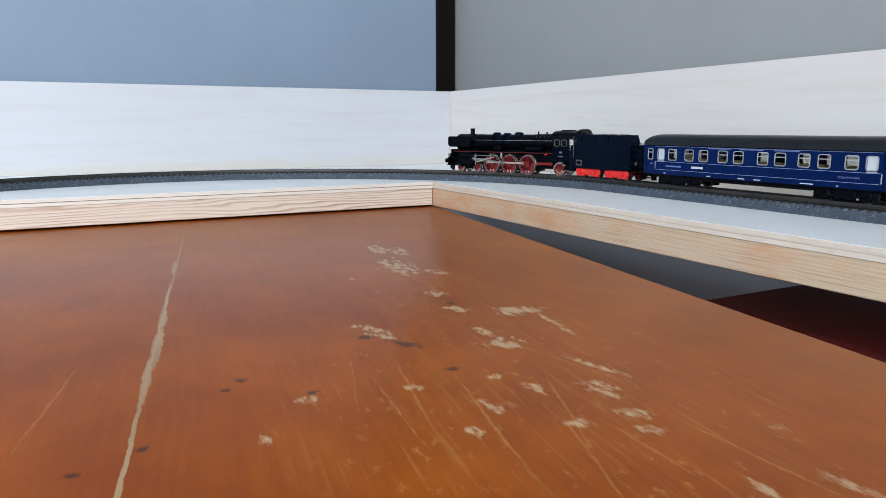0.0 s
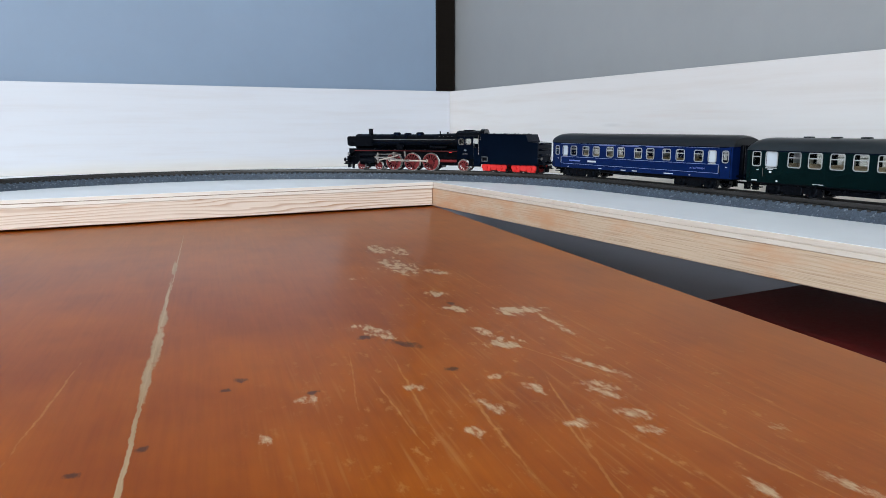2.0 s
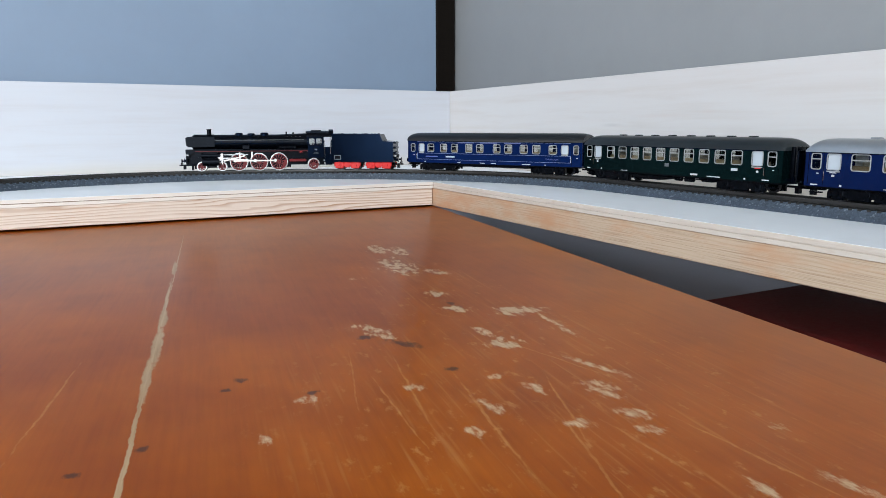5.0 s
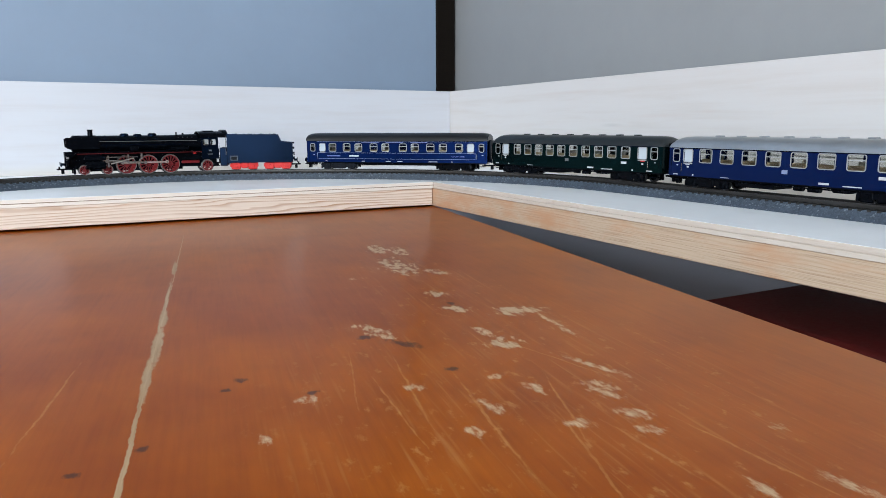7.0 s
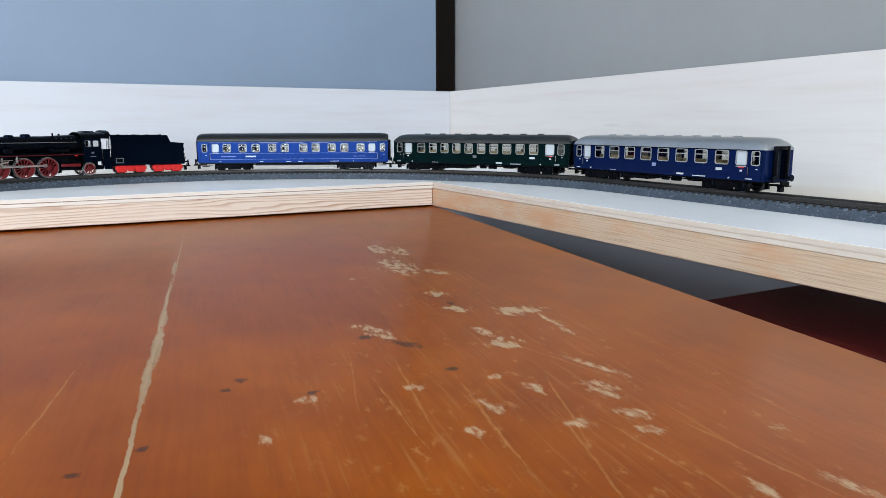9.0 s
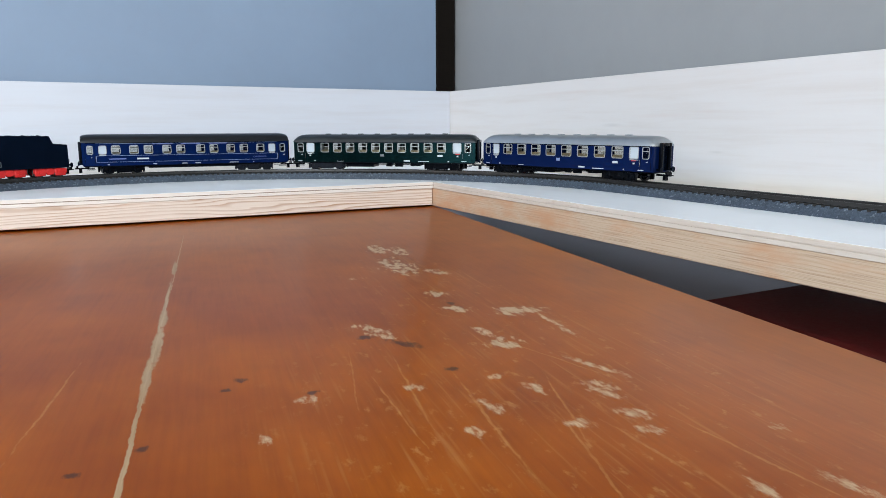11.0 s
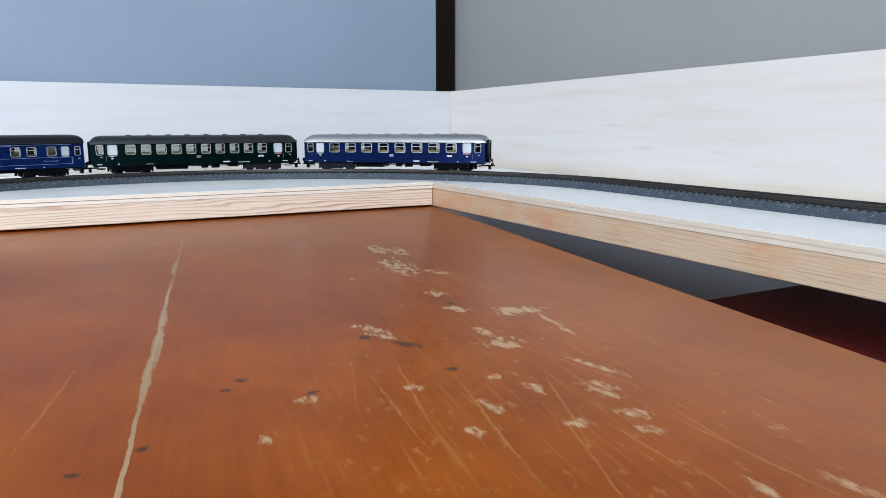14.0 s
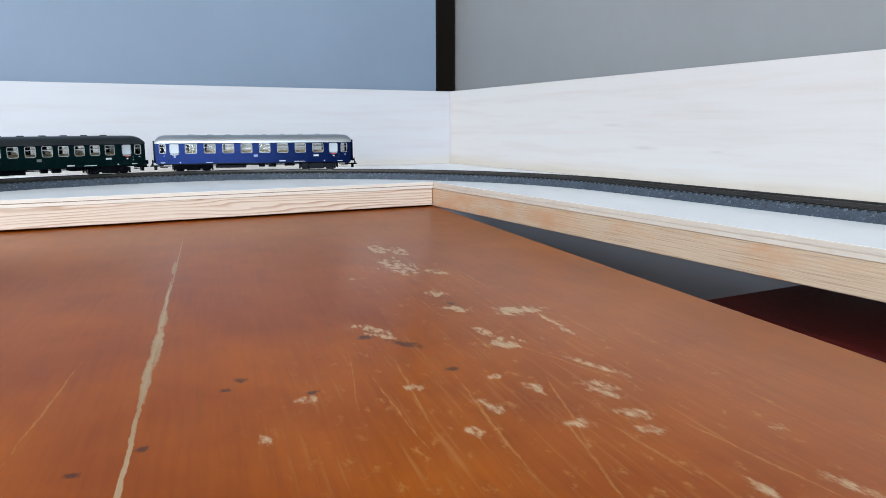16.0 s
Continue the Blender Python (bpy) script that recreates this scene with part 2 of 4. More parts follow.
    c = mix(nt, math2(nt, "MULTIPLY", shade_or_bare, 0.88), c, wood)
    c = mix(nt, math2(nt, "MULTIPLY", crack, 0.85), c, ramp(nt, pores, (0.3, (0.36, 0.23, 0.11)), (0.7, (0.56, 0.41, 0.24))))
    c = mix(nt, math2(nt, "MULTIPLY", burns, 0.8), c, (0.045, 0.016, 0.012))
    nt.links.new(c, b.inputs["Base Color"])
    return m


def growth_pine(name, along, period, sway, pale, tan, fine_dark, stain=None, streaks=0.3, fade=0.1):
    """Planed pine seen on its edge: growth rings run along the batten in wavering bands, with hair-fine streaks."""
    m, nt, b = nodes_of(name, 0.6)
    b.inputs["Specular IOR Level"].default_value = 0.3
    tc = nt.nodes.new("ShaderNodeTexCoord")
    sep = nt.nodes.new("ShaderNodeSeparateXYZ")
    nt.links.new(tc.outputs["Object"], sep.inputs[0])
    long_way = {"X": (1, 7, 7), "Y": (7, 1, 7)}[along]
    waver = noise_of(nt, coords(nt, long_way), 5.0, 3, 0.5, 0.4)
    gap = noise_of(nt, coords(nt, (0.4, 0.4, 4)), 30.0, 2, 0.5)
    level = math2(nt, "ADD", sep.outputs["Z"], math2(nt, "MULTIPLY", math2(nt, "SUBTRACT", waver, 0.5), sway))
    level = math2(nt, "ADD", level, math2(nt, "MULTIPLY", gap, period * 1.6))
    ring = math2(nt, "FRACT", math2(nt, "DIVIDE", level, period))
    c = ramp(nt, ring, (0.0, pale), (0.45, pale), (0.82, tan), (0.92, tan), (1.0, pale))
    weak = noise_of(nt, coords(nt, long_way), 9.0, 3, 0.6)
    c = mix(nt, ramp(nt, weak, (0.35, (fade, fade, fade)), (0.65, (0.65 + 0.35 * fade,) * 3)), c, pale)
    hair = noise_of(nt, coords(nt, tuple(k * (2 if k == 1 else 26) for k in long_way)), 9.0, 4, 0.65)
    c = mix(nt, math2(nt, "MULTIPLY", math2(nt, "SUBTRACT", hair, 0.5, True), streaks * 8, True), c, fine_dark)
    if stain:
        patch = noise_of(nt, coords(nt, (1.4, 1.4, 5)), 11.0, 4, 0.62)
        # the stain grows stronger towards the inner corner of the frame
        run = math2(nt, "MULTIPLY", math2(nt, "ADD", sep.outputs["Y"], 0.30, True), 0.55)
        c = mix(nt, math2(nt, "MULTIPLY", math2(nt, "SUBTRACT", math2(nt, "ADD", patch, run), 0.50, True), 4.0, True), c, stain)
    nt.links.new(c, b.inputs["Base Color"])
    bump_on(nt, b, math2(nt, "ADD", hair, math2(nt, "MULTIPLY", ring, 0.4)), 0.3, 0.0004)
    return m


VENEER = veneer()
VENEER_EDGE = timber("veneer_edge", (0.42, 0.13, 0.03), (0.25, 0.07, 0.015), "Y", 0.45)
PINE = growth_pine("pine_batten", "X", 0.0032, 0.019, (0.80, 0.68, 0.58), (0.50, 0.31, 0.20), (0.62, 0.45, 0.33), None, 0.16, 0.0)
# short side's battens: darker overall, with finer streaks and stains
PINE_DARK = growth_pine("dark_pine_batten", "Y", 0.0021, 0.010, (0.57, 0.44, 0.325), (0.47, 0.33, 0.22), (0.24, 0.125, 0.065), (0.53, 0.30, 0.175), 0.42, 0.35)
GLUE = timber("glue_line", (0.34, 0.24, 0.17), (0.20, 0.13, 0.09), "X", 0.7)
# same plywood twice: the short plate's edge has its shade put into the colour
PLY_LIT = timber("plywood_edge_lit", (0.86, 0.80, 0.74), (0.76, 0.66, 0.56), "X", 0.65, contrast=0.6)
PLY_SHADED = timber("plywood_edge_shaded", (0.66, 0.60, 0.54), (0.52, 0.42, 0.33), "Y", 0.65, contrast=0.6)
WHITE_TOP = paint("white_laminate", (0.88, 0.895, 0.91), 0.38, scale=60, vary=0.04, bump=0.05)
# the left board's bluish tint is cool daylight put into its colour
BOARD_X = pale_board("pale_board_x", "X", (0.61, 0.615, 0.655), (0.60, 0.595, 0.63), (0.57, 0.55, 0.57))
BOARD_Y = pale_board("pale_board_y", "Y", (0.655, 0.635, 0.63), (0.64, 0.61, 0.60), (0.60, 0.555, 0.53), RUBS, ((0.57, 0.49, 0.40), (0.64, 0.58, 0.50)))
# one wall paint in two copies; the blue one has bluish shade in its colour
WALL_BLUE_SHADE = paint("wall_paint_blue_shade", (0.262, 0.335, 0.445), 0.7, scale=40, vary=0.05, bump=0.15, dist=0.001)
WALL_GREY = paint("grey_wall_paint", (0.310, 0.316, 0.323), 0.42, scale=40, vary=0.05, bump=0.15, dist=0.001)
WALL_PLAIN = paint("room_wall_paint", (0.42, 0.42, 0.405), 0.9, scale=30, vary=0.04)
CEIL = paint("ceiling_paint", (0.78, 0.78, 0.77), 0.9, scale=30, vary=0.03)
FLOOR = timber("floor_boards", (0.24, 0.15, 0.08), (0.14, 0.08, 0.04), "X", 0.5)
POST = timber("dark_post", (0.010, 0.007, 0.005), (0.005, 0.0035, 0.003), "X", 0.6)
POST.node_tree.nodes["Principled BSDF"].inputs["Specular IOR Level"].default_value = 0.08
SLATE = paint("slate_grey_lacquer", (0.43, 0.425, 0.475), 0.6, scale=50, vary=0.1, bump=0.05)
OXBLOOD = paint("oxblood_leather", (0.085, 0.007, 0.006), 0.5, scale=260, vary=0.3, bump=0.3)
BALLAST = ballast()
SLEEPER = paint("sleeper_plastic", (0.018, 0.017, 0.016), 0.6, scale=500, vary=0.3, spec=0.3)
RAIL = paint("rail_steel", (0.055, 0.052, 0.05), 0.42, 0.6, scale=400, vary=0.3)
GLASS = glass()
FRAME_WHITE = paint("window_frame_white", (0.8, 0.8, 0.8), 0.6, scale=60, vary=0.05)
BLACK = paint("black_model_paint", (0.0022, 0.0032, 0.0055), 0.26, 0.45, scale=300, vary=0.25, bump=0.08, spec=0.08)
BLACK_SATIN = paint("black_satin", (0.0026, 0.0068, 0.0175), 0.17, 0.7, scale=300, vary=0.2, bump=0.05, spec=0.04)
COAL = paint("coal", (0.008, 0.008, 0.009), 0.45, scale=700, vary=0.5, bump=0.8, dist=0.001, spec=0.3)
RED = paint("locomotive_red", (0.155, 0.009, 0.011), 0.4, scale=300, vary=0.2, spec=0.3)
RED_DARK = paint("dark_red_trim", (0.085, 0.006, 0.007), 0.4, scale=300, vary=0.2, spec=0.2)
RED_BRIGHT = paint("bogie_red", (0.60, 0.020, 0.018), 0.42, scale=300, vary=0.15, spec=0.3)
STEEL = paint("bright_steel", (0.33, 0.325, 0.32), 0.25, 1.0, scale=400, vary=0.2)
DARK_METAL = paint("dark_wheel_metal", (0.06, 0.06, 0.065), 0.4, 0.8, scale=400, vary=0.2)
GREY_PRINT = paint("grey_print", (0.10, 0.11, 0.12), 0.5, scale=300, vary=0.2)
BRASS = paint("dull_rod_metal", (0.50, 0.44, 0.40), 0.35, 1.0, scale=400, vary=0.2)
BLUE_SLEEPER = paint("sleeping_car_blue", (0.0032, 0.0165, 0.092), 0.2, 0.6, scale=120, vary=0.06, bump=0.01, spec=0.06)
GREEN = paint("coach_green", (0.0026, 0.0135, 0.0150), 0.2, 0.75, scale=120, vary=0.08, bump=0.01, spec=0.04)
BLUE = paint("coach_cobalt_blue", (0.0025, 0.0125, 0.072), 0.2, 0.5, scale=120, vary=0.06, bump=0.01, spec=0.12)
ROOF_BLACK = paint("roof_black", (0.007, 0.008, 0.010), 0.33, scale=200, vary=0.25, bump=0.1, spec=0.3)
ROOF_GREY = paint("roof_dark_grey", (0.014, 0.018, 0.020), 0.33, scale=200, vary=0.25, bump=0.1, spec=0.3)
ROOF_SILVER = paint("roof_silver", (0.36, 0.38, 0.40), 0.33, 0.75, scale=200, vary=0.12, bump=0.1)
SILVER_LINE = paint("silver_frame_print", (0.32, 0.33, 0.335), 0.4, 0.2, scale=300, vary=0.1)
PALE_LINE = paint("pale_line_print", (0.20, 0.25, 0.40), 0.4, scale=300, vary=0.1)
DULL_PRINT = paint("faded_print", (0.10, 0.13, 0.32), 0.4, scale=300, vary=0.2)
WHITE_PRINT = paint("white_print", (0.48, 0.50, 0.53), 0.4, scale=300, vary=0.06)
FROSTED = paint("frosted_pane", (0.46, 0.51, 0.56), 0.3, scale=300, vary=0.05)
SEAT_TAN = paint("interior_tan", (0.26, 0.20, 0.12), 0.6, scale=200, vary=0.2)
INTERIOR = paint("interior_cream", (0.34, 0.32, 0.27), 0.6, scale=200, vary=0.1)


# ---- building helpers ----
def part(name, bm, material, parent=None, label="", loc=None, smooth=40):
    me = bpy.data.meshes.new(name)
    bmesh.ops.recalc_face_normals(bm, faces=bm.faces[:])
    bm.to_mesh(me)
    bm.free()
    for mt in (material if isinstance(material, (list, tuple)) else [material]):
        me.materials.append(mt)
    if smooth:
        me.polygons.foreach_set("use_smooth", [True] * len(me.polygons))
        me.set_sharp_from_angle(angle=radians(smooth))
    ob = new(name, me)
    if parent:
        ob.parent = parent
    if loc is not None:
        ob.matrix_basis = loc if isinstance(loc, Matrix) else Matrix.Translation(loc)
    if label:
        tagged(ob, label)
    return ob


def same(ob, parent, loc):
    """Another part on the same mesh."""
    o = new(ob.name.split(".")[0], ob.data)
    o.parent = parent
    o.matrix_basis = loc if isinstance(loc, Matrix) else Matrix.Translation(loc)
    return o


def box(bm, x0, x1, y0, y1, z0, z1, bevel=0.0, seg=1):
    r = bmesh.ops.create_cube(bm, size=1.0, matrix=Matrix.Translation(((x0 + x1) / 2, (y0 + y1) / 2, (z0 + z1) / 2))
                              @ Matrix.Diagonal((x1 - x0, y1 - y0, z1 - z0, 1)))
    if bevel:
        edges = {e for v in r["verts"] for e in v.link_edges}
        bmesh.ops.bevel(bm, geom=list(edges), offset=bevel, segments=seg, affect="EDGES", profile=0.5)
    return bm


def mkbox(*a, **k):
    return box(bmesh.new(), *a, **k)


AXES = {"X": Matrix.Rotation(radians(90), 4, "Y"), "Y": Matrix.Rotation(radians(-90), 4, "X"), "Z": Matrix.Identity(4)}


def tube(bm, axis, c, r0, r1, length, seg=20):
    """A closed cone or cylinder, centred on c, along an axis."""
    bmesh.ops.create_cone(bm, cap_ends=True, segments=seg, radius1=r0, radius2=r1, depth=length,
                          matrix=Matrix.Translation(c) @ AXES[axis])
    return bm


def turned(bm, prof, seg=24, axis="Y", c=(0, 0, 0)):
    """A closed ring or disc turned from (radius, along) points about an axis."""
    rows = []
    m = Matrix.Translation(c) @ AXES[axis]
    for i in range(seg):
        a = 2 * math.pi * i / seg
        rows.append([bm.verts.new(m @ Vector((r * math.cos(a), r * math.sin(a), h))) for r, h in prof])
    n = len(prof)
    for i in range(seg):
        for j in range(n):
            bm.faces.new((rows[i][j], rows[(i + 1) % seg][j], rows[(i + 1) % seg][(j + 1) % n], rows[i][(j + 1) % n]))
    return bm


def extrude(bm, prof, x0, x1, axis="X"):
    """A profile swept along an axis: (y, z) along X, (x, z) along Y."""
    ends = []
    for a in (x0, x1):
        ends.append([bm.verts.new((a, u, w) if axis == "X" else (u, a, w)) for u, w in prof])
    n = len(prof)
    for j in range(n):
        bm.faces.new((ends[0][j], ends[0][(j + 1) % n], ends[1][(j + 1) % n], ends[1][j]))
    bm.faces.new(ends[0])
    bm.faces.new(ends[1][::-1])
    return bm


def thing(name, label, category, group="", at=None):
    ob = new(name)
    ob.empty_display_size = 0.02
    if at is not None:
        ob.matrix_basis = at
    return tagged(ob, label, category, group)


def setting(name, bm, material, label, category, parent=None, smooth=40):
    return tagged(part(name, bm, material, parent, smooth=smooth), label, category, kind="structure")


# ---- room ----
T = 0.12
setting("floor", mkbox(ROOM_X0 - T, ROOM_X1 + T, ROOM_Y0 - T, ROOM_Y1 + T, ROOM_Z0 - 0.1, ROOM_Z0), FLOOR, "brown wooden floor boards of the room", "floor")
setting("ceiling", mkbox(ROOM_X0 - T, ROOM_X1 + T, ROOM_Y0 - T, ROOM_Y1 + T, ROOM_Z1, ROOM_Z1 + 0.1), CEIL, "plain white painted ceiling", "ceiling")
POST_X, POST_W = 0.3325, 0.0215
setting("wall_north", mkbox(ROOM_X0 - T, POST_X - POST_W, ROOM_Y1, ROOM_Y1 + T, ROOM_Z0, ROOM_Z1), WALL_BLUE_SHADE, "smooth painted wall behind the layout, blue-grey shade put into its colour", "wall")
setting("wall_east", mkbox(ROOM_X1 + 0.012, ROOM_X1 + T, ROOM_Y0, ROOM_Y1 + 0.012, ROOM_Z0, ROOM_Z1), WALL_GREY, "smooth plain grey painted wall beside the layout", "wall")
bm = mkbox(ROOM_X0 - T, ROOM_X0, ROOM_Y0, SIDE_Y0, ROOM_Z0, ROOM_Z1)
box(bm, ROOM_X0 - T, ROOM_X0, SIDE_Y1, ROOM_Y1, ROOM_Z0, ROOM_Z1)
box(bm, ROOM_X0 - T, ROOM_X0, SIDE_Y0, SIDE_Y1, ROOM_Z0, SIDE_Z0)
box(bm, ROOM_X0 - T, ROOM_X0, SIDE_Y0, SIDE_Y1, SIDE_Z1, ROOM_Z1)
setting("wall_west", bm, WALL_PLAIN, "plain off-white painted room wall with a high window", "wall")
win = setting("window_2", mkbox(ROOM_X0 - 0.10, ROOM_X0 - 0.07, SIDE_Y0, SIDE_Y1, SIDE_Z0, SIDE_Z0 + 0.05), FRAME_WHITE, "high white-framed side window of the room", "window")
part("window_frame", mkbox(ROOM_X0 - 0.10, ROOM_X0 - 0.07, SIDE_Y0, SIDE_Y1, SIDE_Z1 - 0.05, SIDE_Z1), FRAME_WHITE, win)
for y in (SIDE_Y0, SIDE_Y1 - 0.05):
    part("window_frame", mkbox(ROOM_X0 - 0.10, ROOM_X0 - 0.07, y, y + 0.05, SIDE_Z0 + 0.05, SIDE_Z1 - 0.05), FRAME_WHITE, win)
bm = mkbox(ROOM_X0 - T, WIN_X0, ROOM_Y0 - T, ROOM_Y0, ROOM_Z0, ROOM_Z1)
box(bm, WIN_X1, ROOM_X1 + T, ROOM_Y0 - T, ROOM_Y0, ROOM_Z0, ROOM_Z1)
box(bm, WIN_X0, WIN_X1, ROOM_Y0 - T, ROOM_Y0, ROOM_Z0, WIN_Z0)
box(bm, WIN_X0, WIN_X1, ROOM_Y0 - T, ROOM_Y0, WIN_Z1, ROOM_Z1)
setting("wall_south", bm, WALL_PLAIN, "plain off-white wall with a wide window", "wall")
win = setting("window_1", mkbox(WIN_X0, WIN_X1, ROOM_Y0 - 0.10, ROOM_Y0 - 0.07, WIN_Z0, WIN_Z0 + 0.05), FRAME_WHITE, "wide white-framed window that lights the room", "window")
part("window_frame", mkbox(WIN_X0, WIN_X1, ROOM_Y0 - 0.10, ROOM_Y0 - 0.07, WIN_Z1 - 0.05, WIN_Z1), FRAME_WHITE, win)
for x in (WIN_X0, WIN_X1 - 0.05):
    part("window_frame", mkbox(x, x + 0.05, ROOM_Y0 - 0.10, ROOM_Y0 - 0.07, WIN_Z0 + 0.05, WIN_Z1 - 0.05), FRAME_WHITE, win)
bm = mkbox(POST_X - POST_W, POST_X + POST_W, ROOM_Y1 - 0.003, ROOM_Y1 + 0.03, ROOM_Z0, ROOM_Z1, bevel=0.002)
setting("corner_post", bm, POST, "near-black wooden post in the room corner", "post")

# ---- the table, and what stands low beside it ----
table = thing("table", "worn orange-stained wooden table with cracked, scratched veneer", "table",
              at=pose(-0.30, -0.40, 0, 0, 0, TABLE_TURN))
EDGE = 0.2365
part("tabletop", mkbox(-0.95, EDGE, -0.75, 0.86, -0.026, 0.0, bevel=0.0025, seg=3), VENEER, table)
part("apron", mkbox(-0.90, EDGE - 0.10, -0.70, -0.675, -0.12, -0.026), VENEER_EDGE, table)
part("apron", mkbox(-0.90, EDGE - 0.10, 0.775, 0.80, -0.12, -0.026), VENEER_EDGE, table)
for x in (-0.88, EDGE - 0.15):
    for y in (-0.67, 0.77):
        bm = tube(bmesh.new(), "Z", (x, y, (ROOM_Z0 - 0.026) / 2), 0.018, 0.028, -0.026 - ROOM_Z0, 16)
        part("leg", bm, VENEER_EDGE, table)

cab_z = -0.062
side = thing("sideboard", "low slate-grey lacquered sideboard beside the table", "sideboard", at=pose(0, 0, ROOM_Z0))
part("carcass", mkbox(0.10, 0.335, -1.45, 0.56, 0.0, cab_z - 0.02 - ROOM_Z0), SLATE, side)
part("top", mkbox(-0.02, 0.340, -1.47, 0.58, cab_z - 0.02 - ROOM_Z0, cab_z - ROOM_Z0, bevel=0.002), SLATE, side)
cush = part("seat_cushion", mkbox(0.02, 0.33, -0.95, -0.348, cab_z, cab_z + 0.028, bevel=0.012, seg=5), OXBLOOD)
tagged(cush, "dark oxblood leather cushion with rounded edges on the sideboard", "cushion")

# ---- the layout's base: plywood plates on pine battens, with upright boards at the back ----
ZB, ZP, ZT = 0.02793, 0.02094, 0.14687
FAR_X, NEAR_Y = -1.15, -1.30
base = thing("layout_base", "white-topped plywood layout base on pale pine battens", "model railway base")
for nm, x0, x1, y0, y1, ply in (("long", FAR_X, XB + 0.008, 0.0, YB + 0.008, PLY_LIT), ("short", 0.0, XB + 0.008, NEAR_Y, -0.0006, PLY_SHADED)):
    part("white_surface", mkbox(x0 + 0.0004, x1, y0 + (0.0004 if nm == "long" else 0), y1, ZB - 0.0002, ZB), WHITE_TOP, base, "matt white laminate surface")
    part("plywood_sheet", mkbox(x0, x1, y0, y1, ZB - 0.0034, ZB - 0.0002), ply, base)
    part("glue_line", mkbox(x0 + 0.0008, x1 - 0.0008, y0 + 0.0008, y1 - 0.0008, ZB - 0.0041, ZB - 0.0034), GLUE if nm == "long" else PLY_SHADED, base, "thin glue line")
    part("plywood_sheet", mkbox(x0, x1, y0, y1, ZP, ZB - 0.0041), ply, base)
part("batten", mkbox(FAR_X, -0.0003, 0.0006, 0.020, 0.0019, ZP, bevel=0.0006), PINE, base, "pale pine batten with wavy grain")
part("batten", mkbox(0.0006, 0.020, NEAR_Y, 0.02, 0.0009, ZP, bevel=0.0006), PINE_DARK, base, "darker pine batten with brown stains")
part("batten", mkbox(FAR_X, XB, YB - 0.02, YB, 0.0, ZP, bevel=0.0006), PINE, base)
part("batten", mkbox(XB - 0.02, XB, NEAR_Y, YB - 0.021, 0.0, ZP, bevel=0.0006), PINE_DARK, base)
b1 = part("backboard", mkbox(FAR_X, XB - 0.0004, YB, YB + 0.008, ZB, ZT, bevel=0.0005), BOARD_X)
tagged(b1, "whitish plywood backboard standing upright along the base edge", "board", "backboards of the layout")
b2 = part("backboard", mkbox(XB, XB + 0.008, NEAR_Y, YB + 0.008, ZB, ZT, bevel=0.0005), BOARD_Y)
tagged(b2, "cream-white plywood backboard with faint grain along the base edge", "board", "backboards of the layout")

# ---- the track's line ----
TX, TY, TR = 0.10751, -0.19908, 0.36      # straight at x = TX up to y = TY, then a left curve
BEND = radians(120)
RAIL_Z = ZB + 0.0105
CX = TX - TR
END = Vector((CX + TR * math.cos(BEND), TY + TR * math.sin(BEND)))
C2 = Vector((CX + 2 * TR * math.cos(BEND), TY + 2 * TR * math.sin(BEND)))


def line_at(s):
    """The place and heading (degrees) on the track's middle line, s metres past the start of the curve."""
    if s < 0:
        return Vector((TX, TY + s)), 90.0
    a = s / TR
    if a < BEND:
        return Vector((CX + TR * math.cos(a), TY + TR * math.sin(a))), 90 + math.degrees(a)
    a2 = a - BEND
    if a2 < radians(30):
        w = BEND + math.pi - a2
        return C2 + TR * Vector((math.cos(w), math.sin(w))), 210 - math.degrees(a2)
    w = BEND + math.pi - radians(30)
    e = C2 + TR * Vector((math.cos(w), math.sin(w)))
    return e + Vector((-1, 0)) * (a2 - radians(30)) * TR, 180.0


def sweep(bm, prof, s0, s1, n):
    """A (side, height) profile swept along the track's line; side is positive to its left."""
    rows = []
    for i in range(n + 1):
        c, h = line_at(s0 + (s1 - s0) * i / n)
        left = Vector((-math.sin(radians(h)), math.cos(radians(h))))
        rows.append([bm.verts.new((c.x + left.x * u, c.y + left.y * u, w)) for u, w in prof])
    k = len(prof)
    for i in range(n):
        for j in range(k):
            bm.faces.new((rows[i][j], rows[i][(j + 1) % k], rows[i + 1][(j + 1) % k], rows[i + 1][j]))
    bm.faces.new(rows[0])
    bm.faces.new(rows[-1][::-1])
    return bm


BED = [(-0.020, ZB), (0.020, ZB), (0.0195, ZB + 0.0010), (0.0155, ZB + 0.0072), (-0.0155, ZB + 0.0072), (-0.0195, ZB + 0.0010)]


def rail_prof(u):
    return [(u - 0.0008, ZB + 0.0078), (u + 0.0008, ZB + 0.0078), (u + 0.0003, ZB + 0.0085), (u + 0.00045, ZB + 0.0098),
            (u + 0.00035, RAIL_Z), (u - 0.00035, RAIL_Z), (u - 0.00045, ZB + 0.0098), (u - 0.0003, ZB + 0.0085)]


sleeper_mesh = None
STEP = TR * radians(30)


